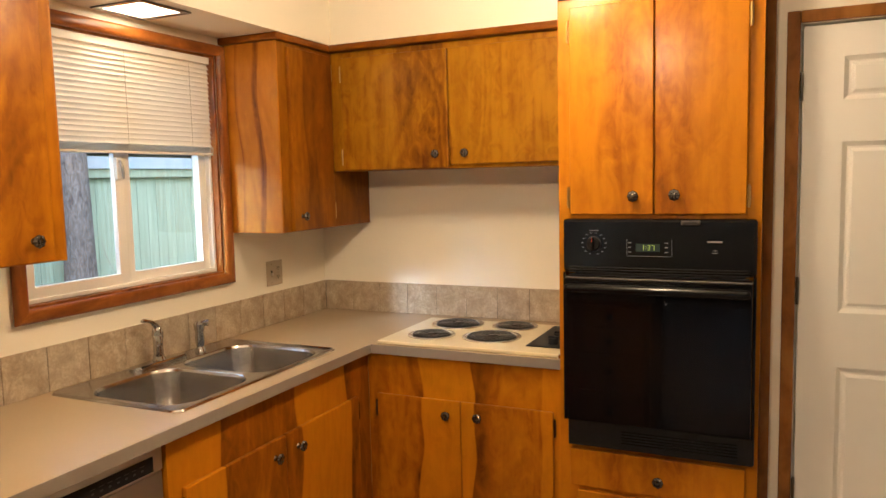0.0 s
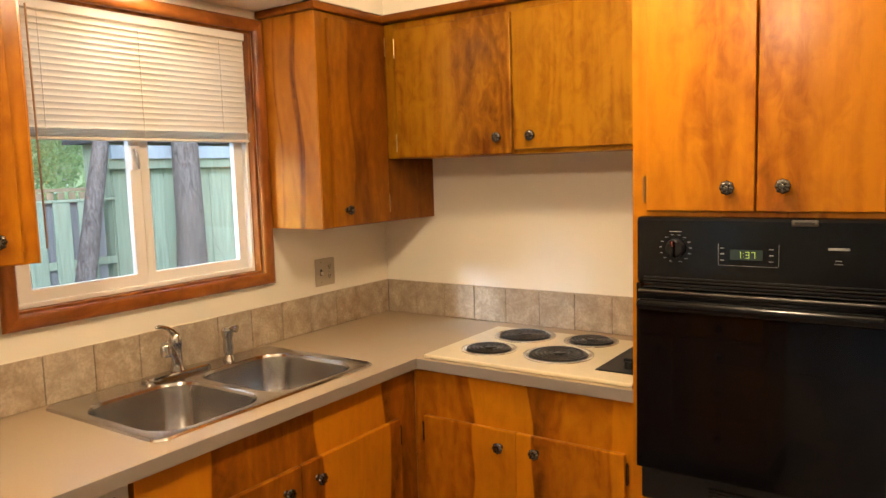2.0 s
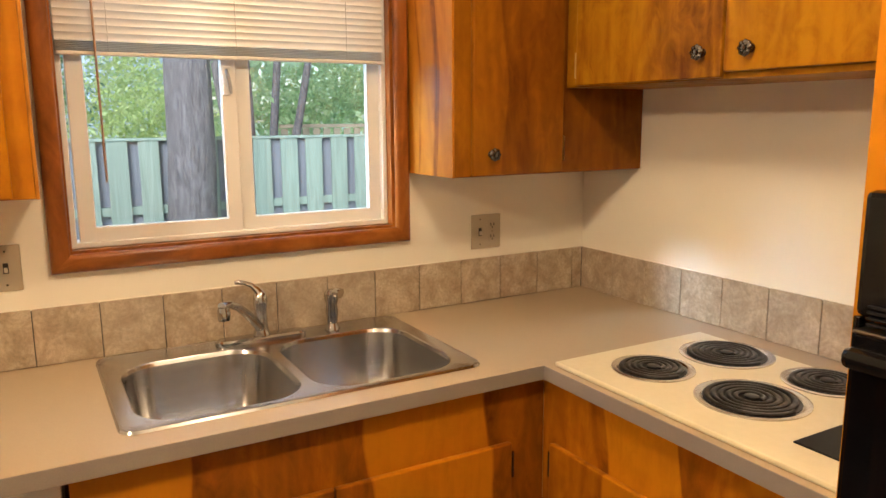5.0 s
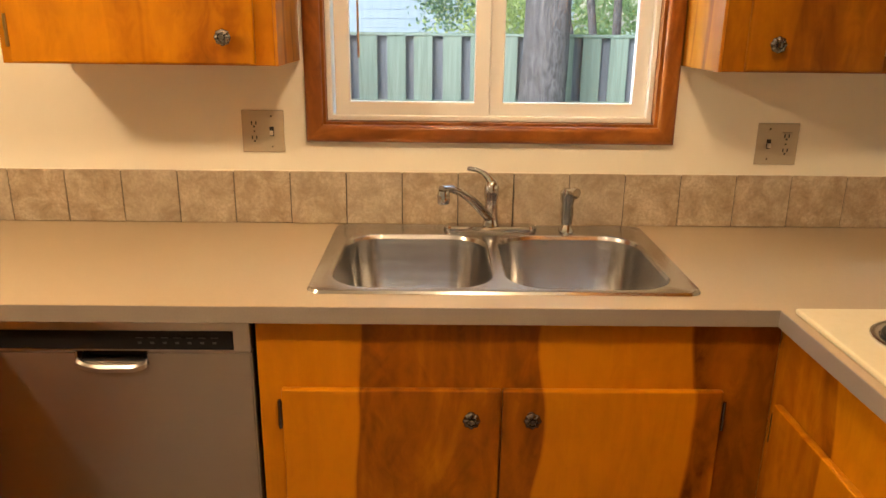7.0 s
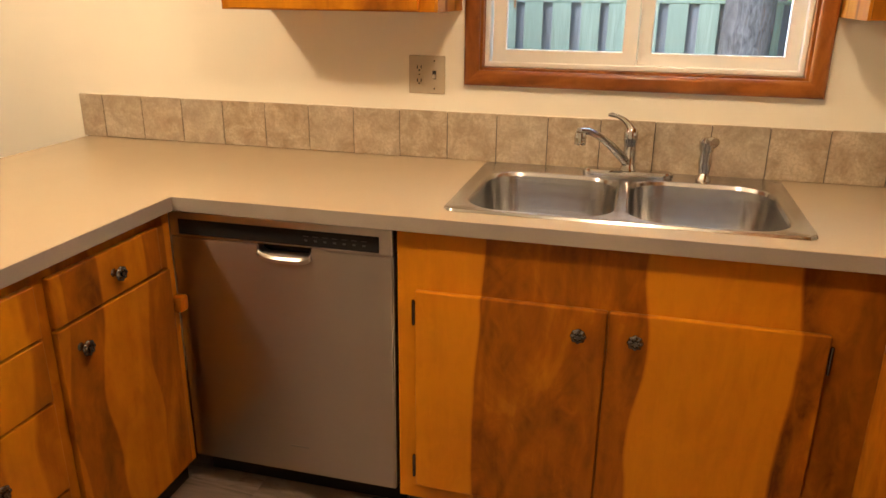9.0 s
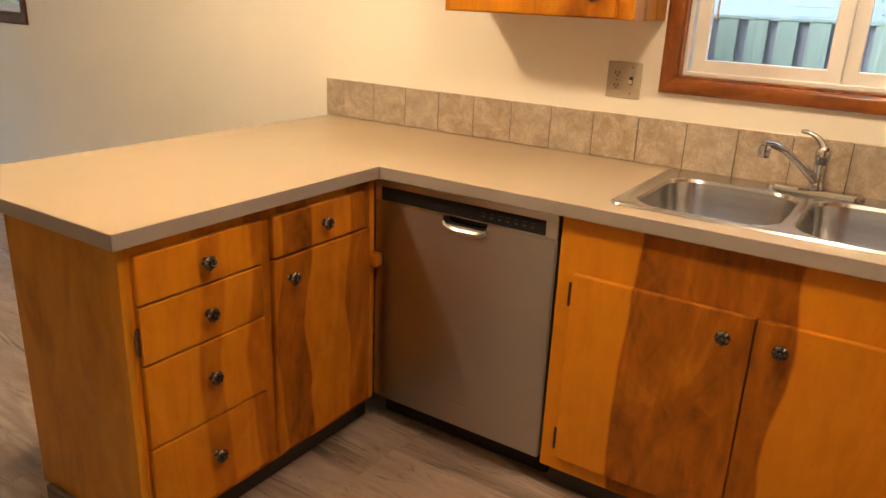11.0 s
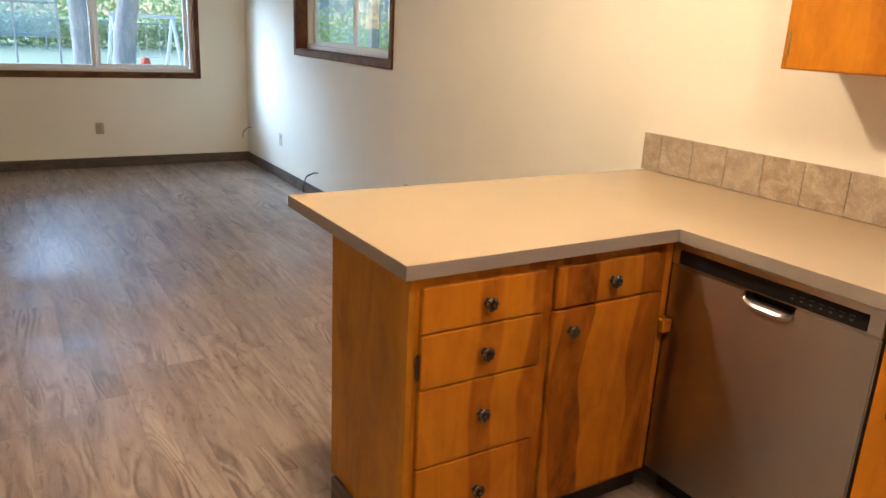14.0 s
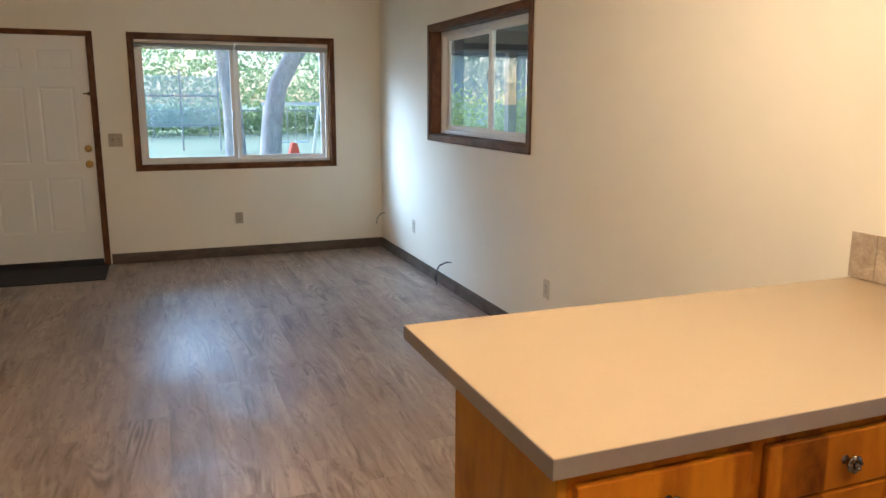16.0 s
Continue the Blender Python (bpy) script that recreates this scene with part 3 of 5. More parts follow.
def slider(name, at, hole, mid, slide_low, label, depth=0.05, slim=0.0):
    """A two-light sliding window: frame, one sliding sash in front, one fixed light, panes."""
    u0, u1, z0, z1 = hole[0] + 0.012, hole[1] - 0.012, hole[2] + 0.012, hole[3] - 0.012
    top = thing(name, at(u0, depth, z0), label, "window", kind="structure")
    part("window_frame", mitred(bmesh.new(), at, u0, u1, z0, z1, 0.032 - slim, depth, depth + 0.075, 0.003), M_VINYL, top)
    a, b = (u0 + 0.022, mid + 0.02) if slide_low else (mid - 0.02, u1 - 0.022)
    c, d = (mid + 0.001, u1 - 0.03 + slim) if slide_low else (u0 + 0.03, mid - 0.001)
    b = mid if slide_low else b
    a = a if slide_low else mid
    sash = part("sliding_sash", mitred(bmesh.new(), at, a, b, z0 + 0.018 - slim * 0.45, z1 - 0.018, 0.042, depth + 0.008, depth + 0.034, 0.003), M_VINYL, top)
    g = part("pane", lbox(bmesh.new(), at, a + 0.039, b - 0.039, z0 + 0.05 - slim * 0.45, z1 - 0.05, depth + 0.019, depth + 0.023), M_PANE, sash, smooth=0)
    g.visible_shadow = False
    fixed = part("fixed_sash", mitred(bmesh.new(), at, c, d, z0 + 0.028 - slim, z1 - 0.028, 0.040, depth + 0.040 - slim, depth + 0.066 - slim, 0.003), M_VINYL, top)
    g = part("pane", lbox(bmesh.new(), at, c + 0.037, d - 0.037, z0 + 0.066 - slim, z1 - 0.066, depth + 0.051 - slim, depth + 0.055 - slim), M_PANE, fixed, smooth=0)
    g.visible_shadow = False
    near = mid - 0.040 if slide_low else mid + 0.018
    latch = part("sash_latch", lbox(bmesh.new(), at, near, near + 0.022, z0 + 0.395, z0 + 0.475, depth - 0.001, depth + 0.010, 0.003), M_WHITEPL, top)
    lever = [at(near + 0.011, depth - 0.004, z0 + 0.465), at(near + 0.013, depth - 0.014, z0 + 0.445), at(near + 0.018, depth - 0.013, z0 + 0.415), at(near + 0.020, depth - 0.010, z0 + 0.400)]
    part("latch_lever", tube(bmesh.new(), lever, [0.004, 0.0055, 0.005, 0.0035], 8), M_GALV, latch)
    return top


k = casing("window_casing_kitchen", on_side, KW, 0.047, 0.030, M_CASING, M_CASINGY, "red-brown stained wood casing round the kitchen window")
lining(on_side, KW, 0.05, M_CASING, k)
slider("window_1", on_side, KW, -1.228, True, "white vinyl sliding window over the sink", 0.03, 0.017)
k = casing("window_casing_side", on_side, SW, 0.052, 0.016, M_TRIM, M_TRIMY, "dark brown wood casing round the side window")
lining(on_side, SW, 0.095, M_TRIM, k)
slider("window_2", on_side, SW, -6.25, False, "white vinyl sliding side window", 0.085)
k = casing("window_casing_front", on_front, BW, 0.048, 0.016, M_TRIM, M_TRIMX, "dark brown wood casing round the front window")
lining(on_front, BW, 0.06, M_TRIM, k)
slider("window_3", on_front, BW, 1.385, False, "wide white vinyl front window with raised blind", 0.05)


def panel_door(name, place, width, height, rows, label, cat="door", relief=1.0):
    """A moulded panel door, front face to -y at local y 0."""
    top = thing(name, place, label, cat, kind="structure")
    x0, y0, z0 = place
    stile = 0.115
    us = [0, stile, width / 2 - 0.05, width / 2 + 0.05, width - stile, width]
    zs = sorted({0, height, *(v for r in rows for v in r)})
    bm = bmesh.new()
    grid = [[bm.verts.new((x0 + u, y0, z0 + z)) for z in zs] for u in us]
    panels = []
    for a in range(5):
        for b in range(len(zs) - 1):
            f = bm.faces.new((grid[a][b], grid[a + 1][b], grid[a + 1][b + 1], grid[a][b + 1]))
            if a in (1, 3) and any(abs(zs[b] - r[0]) < 1e-6 for r in rows):
                panels.append(f)
    edge = [e for e in bm.edges if len(e.link_faces) == 1]
    r = bmesh.ops.extrude_edge_only(bm, edges=edge)
    for v in r["geom"]:
        if isinstance(v, bmesh.types.BMVert):
            v.co.y += 0.036
    bmesh.ops.recalc_face_normals(bm, faces=bm.faces)
    if panels[0].normal.y > 0:
        bmesh.ops.reverse_faces(bm, faces=bm.faces)
    for depth, t in ((-0.004, 0.008), (-0.006, 0.012), (0.0, 0.010), (0.007, 0.014)):
        bmesh.ops.inset_individual(bm, faces=panels, thickness=t, depth=depth * relief)
    part("leaf", bm, M_WHITE, top, smooth=0)
    return top


ROWS3 = ((0.24, 0.93), (1.11, 1.655), (1.785, 1.92))
d = panel_door("door_1", (2.215, DOORWALL + 0.012, 0.008), 0.80, 2.02, ROWS3, "closed white six-panel closet door")
for z in (0.51, 1.185, 1.84):
    part("hinge", tube(bmesh.new(), [(2.210, DOORWALL + 0.004, z - 0.045), (2.210, DOORWALL + 0.004, z + 0.045)], 0.006, 8), M_BRONZE, d, "dark bronze hinge")
k = thing("door_casing_closet", (2.17, DOORWALL, 0), "medium brown wood door casing", "door casing", kind="structure")
M_CASDOOR = wood("closet_casing", 0, light=(0.34, 0.15, 0.034), mid=(0.23, 0.09, 0.02), dark=(0.11, 0.04, 0.01), rough=0.35)
for lo, hi in (((2.166, DOORWALL - 0.014, 0), (2.205, DOORWALL, 2.075)), ((3.02, DOORWALL - 0.014, 0), (3.06, DOORWALL, 2.075)), ((2.205, DOORWALL - 0.014, 2.037), (3.02, DOORWALL, 2.075))):
    part("casing_board", boxed(lo, hi, 0.004), M_CASDOOR, k)
part("door_stop", boxed((2.2055, DOORWALL, 0), (2.2085, DOORWALL + 0.05, 2.034)), M_WHITE, k)

d = panel_door("door_2", (0, 0, 0), 0.90, 2.0, ((0.29, 0.775), (0.90, 1.56), (1.69, 1.87)), "closed white six-panel front door", relief=0.35)
d.matrix_basis = pose(3.522, FRONT - 0.03, 0.022, 0, 0, 180)
knob_turn = Matrix.Rotation(math.pi / 2, 4, "X")
bm = lathe(bmesh.new(), [(0.0, 0.0), (0.032, 0.0), (0.030, 0.006), (0.012, 0.010), (0.011, 0.03), (0.024, 0.038), (0.028, 0.052), (0.020, 0.064), (0.0, 0.066)], Matrix.Translation((0.852, 0, 0.89)) @ knob_turn)
part("door_knob", bm, M_BRASS, d, "polished brass door knob")
bm = lathe(bmesh.new(), [(0.0, 0.0), (0.031, 0.0), (0.029, 0.012), (0.018, 0.02), (0.0, 0.021)], Matrix.Translation((0.852, 0, 1.025)) @ knob_turn)
part("deadbolt", bm, M_BRASS, d, "round brass deadbolt")
bm = box(bmesh.new(), (0.885, -0.018, 1.485), (0.93, 0.0, 1.515), 0.004)
box(bm, (0.85, -0.022, 1.494), (0.95, -0.010, 1.506), 0.003)
part("slide_latch", bm, M_BRONZE, d, "small dark slide latch")
part("door_sweep", boxed((0.0, -0.012, -0.018), (0.90, 0.0, 0.035), 0.002), M_RUBBER, d, "black rubber door sweep")
k = thing("door_casing_front", (2.56, FRONT, 0), "dark brown wood front door casing", "door casing", kind="structure")
for lo, hi, mt in (((2.562, FRONT, 0), (2.615, FRONT + 0.016, 2.05), M_TRIM), ((3.53, FRONT, 0), (3.585, FRONT + 0.016, 2.05), M_TRIM), ((2.615, FRONT, 2.005), (3.53, FRONT + 0.016, 2.05), M_TRIMX)):
    part("casing_board", boxed(lo, hi, 0.004), mt, k)
for lo, hi in (((2.6155, FRONT - 0.10, 0.012), (2.646, FRONT - 0.074, 2.0045)), ((3.498, FRONT - 0.10, 0.012), (3.5295, FRONT - 0.074, 2.0045)), ((2.646, FRONT - 0.10, 1.985), (3.498, FRONT - 0.074, 2.0045))):
    part("door_stop", boxed(lo, hi, 0.002), M_TRIM, k)
whole("threshold", boxed((2.615, FRONT - 0.14, -0.004), (3.53, FRONT + 0.006, 0.012), 0.003), M_RUBBER, "dark door threshold strip", kind="structure")
whole("door_mat", boxed((2.575, -8.60, 0.0), (3.46, -8.0, 0.010), 0.004), M_RUBBER, "thin black rubber door mat on the plank floor", "door mat")

# ---- knobs and hinges shared by the cabinets ----
bm = lathe(bmesh.new(), [(0.0, 0.0), (0.010, 0.0), (0.0075, 0.004), (0.0065, 0.012), (0.009, 0.015), (0.0165, 0.018), (0.0185, 0.0215), (0.0165, 0.0255), (0.0105, 0.0265), (0.0095, 0.0245), (0.0065, 0.0245), (0.0055, 0.0285), (0.0, 0.0295)], n=36)
for v in bm.verts:
    r = math.hypot(v.co.x, v.co.y)
    if r > 0.015:
        s = 1 + 0.055 * math.cos(8 * math.atan2(v.co.y, v.co.x))
        v.co.x, v.co.y = v.co.x * s, v.co.y * s
    if r > 0.008 and v.co.z > 0.02:
        v.co.z += 0.0010 * math.cos(8 * math.atan2(v.co.y, v.co.x))
KNOB = mesh_of("knob", bm, M_BRONZE, 50)
bm = box(bmesh.new(), (-0.005, -0.03, 0.0), (0.005, 0.03, 0.004), 0.0015)
tube(bm, [(0, -0.034, 0.004), (0, 0.034, 0.004)], 0.0038, 8)
HINGE = mesh_of("hinge", bm, M_BRONZE)
bm = box(bmesh.new(), (-0.006, -0.03, 0.0), (0.006, 0.03, 0.004), 0.0015)
tube(bm, [(0, -0.036, 0.004), (0, 0.036, 0.004)], 0.004, 8)
HINGEB = mesh_of("hinge_brass", bm, M_BRASS)


def face_pose(way, a, z, depth):
    """Pose of a fitting on a face that looks along way: 'x' (+x), 'n' (-y) or 's' (+y)."""
    if way == "x":
        return pose(depth, a, z, 90, 0, 90)
    if way == "n":
        return pose(a, depth, z, 90, 0, 0)
    return pose(a, depth, z, 90, 0, 180)


def front(parent, way, name, a0, a1, z0, z1, face, mat, knob=None, hinges=(), thick=0.018, brass=False, label=""):
    """An overlay door or drawer front with its knob and hinges."""
    out = face + thick if way in ("x", "s") else face - thick
    g = 0.0015
    if way == "x":
        bm = boxed((face, a0 + g, z0 + g), (out, a1 - g, z1 - g), 0.0035)
    else:
        bm = boxed((a0 + g, face, z0 + g), (a1 - g, out, z1 - g), 0.0035)
    ob = part(name, bm, mat, parent, label)
    if knob:
        fitted("knob", KNOB, ob, face_pose(way, knob[0], knob[1], out), "dark bronze rosette knob")
    for a, z in hinges:
        side = face + (0.008 if way in ("x", "s") else -0.008)
        fitted("hinge", HINGEB if brass else HINGE, ob, face_pose(way, a, z, side))
    return ob


# ---- base cabinets ----
M_ENDPANEL = wood("end_panel_veneer", 1, ((-2.9, 0.5), (-2.72, 0.45), (-2.70, 0.4), (-2.55, 0.42), (-2.43, 0.35), (-2.415, 0.1), (-2.3, 0.1)), light=(0.48, 0.212, 0.005), mid=(0.35, 0.140, 0.004), grain=0.7)
GAP = 0.002
c = thing("sink_base_cabinet", (0.3, -1.2, 0), "orange-brown veneer sink base cabinet with two doors", "cabinet")
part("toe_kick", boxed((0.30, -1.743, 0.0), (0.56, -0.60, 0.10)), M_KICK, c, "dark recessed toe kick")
part("body", wall_with_holes(lambda u, w, z: (0.625 - w, u, z), -1.750, -0.6452, 0.10, 0.874, 0, 0.02, []), M_SINKCAB, c)
part("side_panel", boxed((0.02, -1.750, 0.10), (0.605, -1.734, 0.874)), M_SINKCAB, c)
front(c, "x", "door", -1.702, -1.231, 0.148, 0.722, 0.625, M_SINKCAB, (-1.296, 0.661), ((-1.706, 0.66), (-1.706, 0.21)))
front(c, "x", "door", -1.231, -0.754, 0.148, 0.722, 0.625, M_SINKCAB, (-1.166, 0.661), ((-0.750, 0.66), (-0.750, 0.21)))

c = thing("stove_base_cabinet", (1.05, -0.3, 0), "orange-brown veneer base cabinet below the cooktop", "cabinet")
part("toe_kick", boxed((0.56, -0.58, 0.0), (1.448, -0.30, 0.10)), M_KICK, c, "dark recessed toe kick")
part("body", boxed((0.6255, -0.645, 0.10), (1.448, -0.625, 0.874)), M_STOVECAB, c)
front(c, "n", "door", 0.672, 1.041, 0.148, 0.712, -0.645, M_STOVECAB, (0.985, 0.655), ((0.668, 0.65), (0.668, 0.21)))
front(c, "n", "door", 1.041, 1.412, 0.148, 0.712, -0.645, M_STOVECAB, (1.117, 0.660), ((1.416, 0.65), (1.416, 0.21)))

PY = -2.386
c = thing("peninsula_cabinet", (1.1, -2.6, 0), "orange-brown veneer peninsula cabinet with five drawers", "cabinet")
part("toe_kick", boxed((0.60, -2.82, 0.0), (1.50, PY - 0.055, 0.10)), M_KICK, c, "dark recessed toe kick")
part("body", boxed((0.664, PY - 0.02, 0.10), (1.499, PY, 0.874)), M_DRAWER, c)
part("end_panel", boxed((1.499, -2.842, 0.085), (1.518, PY, 0.875), 0.002), M_ENDPANEL, c)
part("back_panel", boxed((0.02, -2.842, 0.0), (1.498, -2.824, 0.875)), M_WOOD, c)
KX = 1.303
front(c, "s", "drawer_front", 1.116, 1.490, 0.726, 0.846, PY, M_DRAWER, (KX, 0.785))
front(c, "s", "drawer_front", 1.116, 1.490, 0.577, 0.724, PY, M_DRAWER, (KX, 0.650), ((1.494, 0.64),))
front(c, "s", "drawer_front", 1.116, 1.490, 0.355, 0.575, PY, M_DRAWER, (KX, 0.477))
front(c, "s", "drawer_front", 1.116, 1.490, 0.124, 0.353, PY, M_DRAWER, (KX, 0.249))
front(c, "s", "drawer_front", 0.700, 1.080, 0.726, 0.846, PY, M_DRAWER, (0.882, 0.787))
front(c, "s", "door", 0.668, 1.080, 0.120, 0.722, PY, M_DRAWER, (1.020, 0.660))
st = part("corner_stile", boxed((0.625, PY - 0.03, 0.10), (0.663, PY - 0.002, 0.872), 0.002), M_DRAWER, c)
part("stop_block", boxed((0.626, PY - 0.0015, 0.588), (0.662, PY + 0.034, 0.632), 0.007), M_WOOD, st, "small wooden corner block")
whole("peninsula_base_trim", boxed((1.519, -2.80, 0.0), (1.536, -2.425, 0.098), 0.003), M_BASEY, "grey-brown base trim along the peninsula end", "base trim")

# ---- dishwasher ----
M_BEZEL = steel("brushed_steel_bezel", 1, 0.33, (0.55, 0.52, 0.50))
c = thing("dishwasher", (0.3, -2.05, 0), "stainless steel dishwasher with black control strip", "dishwasher")
D0, D1, DX = -2.389, -1.762, 0.622
part("tub", boxed((0.05, D0 + 0.005, 0.10), (0.585, D1 - 0.005, 0.868)), M_BLACKMAT, c)
bm = bmesh.new()
ys, zs = [D0, -2.131, -1.984, D1], [0.108, 0.772, 0.797]
for a in range(3):
    for b in range(2):
        if (a, b) != (1, 1):
            q = [(DX, ys[a], zs[b]), (DX, ys[a + 1], zs[b]), (DX, ys[a + 1], zs[b + 1]), (DX, ys[a], zs[b + 1])]
            bm.faces.new([bm.verts.new(p) for p in q])
bmesh.ops.remove_doubles(bm, verts=bm.verts, dist=1e-5)
r = bmesh.ops.extrude_face_region(bm, geom=list(bm.faces))
for v in r["geom"]:
    if isinstance(v, bmesh.types.BMVert):
        v.co.x -= 0.035
bmesh.ops.recalc_face_normals(bm, faces=bm.faces)
bmesh.ops.bevel(bm, geom=[e for e in bm.edges if e.is_manifold and e.calc_face_angle() > 0.5], offset=0.004, segments=2, affect="EDGES")
dr = part("door", bm, M_STEELZ, c, "brushed stainless door front")
bm = boxed((0.590, D0, 0.798), (DX + 0.002, D1, 0.868), 0.004)
pn = part("control_frame", bm, M_BEZEL, c, "pale brushed steel bezel")
st = part("control_strip", boxed((DX, D0 + 0.030, 0.804), (DX + 0.0045, -1.798, 0.846), 0.001), M_BLACKMAT, pn, "black control strip")
bm = bmesh.new()
for i in range(7):
    y = -2.0 + i * 0.026
    box(bm, (DX + 0.0043, y, 0.830), (DX + 0.0049, y + 0.015, 0.832))
    box(bm, (DX + 0.0043, y + 0.003, 0.817), (DX + 0.0049, y + 0.011, 0.822))
part("control_marks", bm, material("dim_grey_print", (0.05, 0.05, 0.05), 0.5), pn)
bm = bmesh.new()
n = 24
for i in range(n):
    a0, a1 = i / n, (i + 1) / n
    rows = []
    for a in (a0, a1):
        y = -2.133 + 0.151 * a
        sag = 0.016 * (1 - (2 * a - 1) ** 4)
        rows.append([(DX - 0.024, y, 0.812), (DX - 0.026, y, 0.786 - sag), (DX - 0.012, y, 0.772 - sag), (DX - 0.002, y, 0.766 - sag), (DX + 0.004, y, 0.768 - sag), (DX + 0.005, y, 0.775 - sag), (DX + 0.001, y, 0.779 - sag), (DX - 0.004, y, 0.778 - sag)])
    for p in range(1, 7):
        bm.faces.new([bm.verts.new(v) for v in (rows[0][p], rows[1][p], rows[1][p + 1], rows[0][p + 1])])
bmesh.ops.remove_doubles(bm, verts=bm.verts, dist=1e-5)
bmesh.ops.recalc_face_normals(bm, faces=bm.faces)
h = part("pocket_handle", bm, M_BEZEL, c, "polished curved pocket handle")
sol = h.modifiers.new("thickness", "SOLIDIFY")
sol.thickness = 0.003
part("badge", boxed((DX, -2.075, 0.194), (DX + 0.001, -2.020, 0.199)), M_GREYPRINT, c)
part("toe_panel", boxed((0.48, D0, 0.012), (0.545, D1, 0.098)), M_BLACKMAT, c)

# ---- counter and splashback ----
SX, SY = (0.055, 0.560), (-1.628, -0.822)
CF, PF, PB, PE, ST, OV = 0.652, -2.353, -3.125, 1.545, -0.667, 1.449
bm = slab([0.0, *SX, CF, OV, PE], [PB, PF, *SY, ST, 0.0], lambda x, y: not (SX[0] < x < SX[1] and SY[0] < y < SY[1]) and (x < CF or (y < PF) or (y > ST and x < OV)), 0.876, 0.914, 0.0012)
for v in bm.verts:
    v.co.x = max(v.co.x, 0.0005)
    v.co.y = min(v.co.y, -0.0005)
ct = thing("countertop", (0.3, -1.5, 0.876), "taupe laminate U-shaped kitchen counter", "countertop")
part("top_surface", bm, M_COUNTER, ct)
# Same laminate as the top, darkened: the fronts' weaker light is painted in.
M_EDGE = speckle("counter_edge_shaded", (0.275, 0.236, 0.202), (0.295, 0.254, 0.218), 0.38, 320, 0.01)
E = 0.0016
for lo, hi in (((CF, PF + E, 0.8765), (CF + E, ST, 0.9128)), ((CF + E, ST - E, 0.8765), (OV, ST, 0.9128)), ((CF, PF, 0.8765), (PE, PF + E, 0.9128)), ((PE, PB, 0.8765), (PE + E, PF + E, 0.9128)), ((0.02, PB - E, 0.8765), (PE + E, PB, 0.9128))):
    part("edge_band", boxed(lo, hi, 0.0005), M_EDGE, ct, "taupe laminate edge band, darkened by painted shade")

sp = thing("backsplash", (0, -3.138, 0.914), "beige ceramic tile backsplash one row high", "backsplash", kind="structure")
part("grout_bed", boxed((0.0005, -3.136, 0.9145), (0.006, -0.0005, 1.062)), M_GROUT, sp, smooth=0)
part("grout_bed", boxed((0.006, -0.006, 0.9145), (1.4485, -0.0005, 1.062)), M_GROUT, sp, smooth=0)
M_CAULK = paint("cream_caulk", (0.78, 0.72, 0.58), 0.5, 0.08, 90, 0.3)
part("caulk_bead", tube(bmesh.new(), [(0.0052, -3.134 + 0.195 * i, 1.0632 + random.uniform(-0.0006, 0.0006)) for i in range(17)], 0.0028, 6), M_CAULK, sp, "cream caulk bead")
part("caulk_bead", tube(bmesh.new(), [(0.012 + 0.179 * i, -0.0052, 1.0632 + random.uniform(-0.0006, 0.0006)) for i in range(9)], 0.0028, 6), M_CAULK, sp, "cream caulk bead")
joints = [-3.138] + [-1.312 + 0.1573 * i for i in range(-11, 9)] + [-0.009]
cache = {}


def tile(w):
    key = round(w, 3)
    if key not in cache:
        cache[key] = mesh_of("tile", boxed((-0.003, -w / 2 + 0.0014, -0.0745), (0.0045, w / 2 - 0.0014, 0.0745), 0.0014), M_TILE)
    return cache[key]


for a, b in zip(joints, joints[1:]):
    fitted("tile", tile(b - a), sp, pose(0.0055, (a + b) / 2, 0.9897 + random.uniform(-0.0006, 0.0006), 0, 0, random.uniform(-0.15, 0.15)))
joints = [0.010] + [0.171 + 0.1573 * i for i in range(9)]
joints[-1] = 1.4485
for a, b in zip(joints, joints[1:]):
    fitted("tile", tile(b - a), sp, pose((a + b) / 2, -0.0055, 0.9897 + random.uniform(-0.0006, 0.0006), 0, 0, -90 + random.uniform(-0.15, 0.15)))


# ---- sink ----
def rounded(x0, x1, y0, y1, r, z, n=8):
    pts = []
    for cx, cy, a in ((x1 - r, y1 - r, 0), (x0 + r, y1 - r, 90), (x0 + r, y0 + r, 180), (x1 - r, y0 + r, 270)):
        for i in range(n + 1):
            t = radians(a + 90 * i / n)
            pts.append((cx + r * math.cos(t), cy + r * math.sin(t), z))
    return pts


def loop(bm, pts):
    vs = [bm.verts.new(p) for p in pts]
    return vs, [bm.edges.new((vs[i], vs[(i + 1) % len(vs)])) for i in range(len(vs))]


def bridge(bm, a, b):
    for i in range(len(a)):
        j = (i + 1) % len(a)
        bm.faces.new((a[i], a[j], b[j], b[i]))


sk = thing("kitchen_sink", (0.3, -1.227, 0.914), "double-bowl stainless steel sink set in the counter", "sink")
bm = bmesh.new()
O = (0.030, 0.580, -1.653, -0.797)
outer, _ = loop(bm, rounded(*O, 0.035, 0.9145))
lip, _ = loop(bm, rounded(O[0] + 0.004, O[1] - 0.004, O[2] + 0.004, O[3] - 0.004, 0.032, 0.9205))
inn, ein = loop(bm, rounded(O[0] + 0.014, O[1] - 0.014, O[2] + 0.014, O[3] - 0.014, 0.025, 0.9165))
bridge(bm, outer, lip)
bridge(bm, lip, inn)
edges = list(ein)
BOWLS = ((0.124, 0.545, -1.613, -1.240), (0.124, 0.549, -1.216, -0.836))
rims = []
for b in BOWLS:
    v, e = loop(bm, rounded(*b, 0.10, 0.9165))
    rims.append(v)
    edges += e
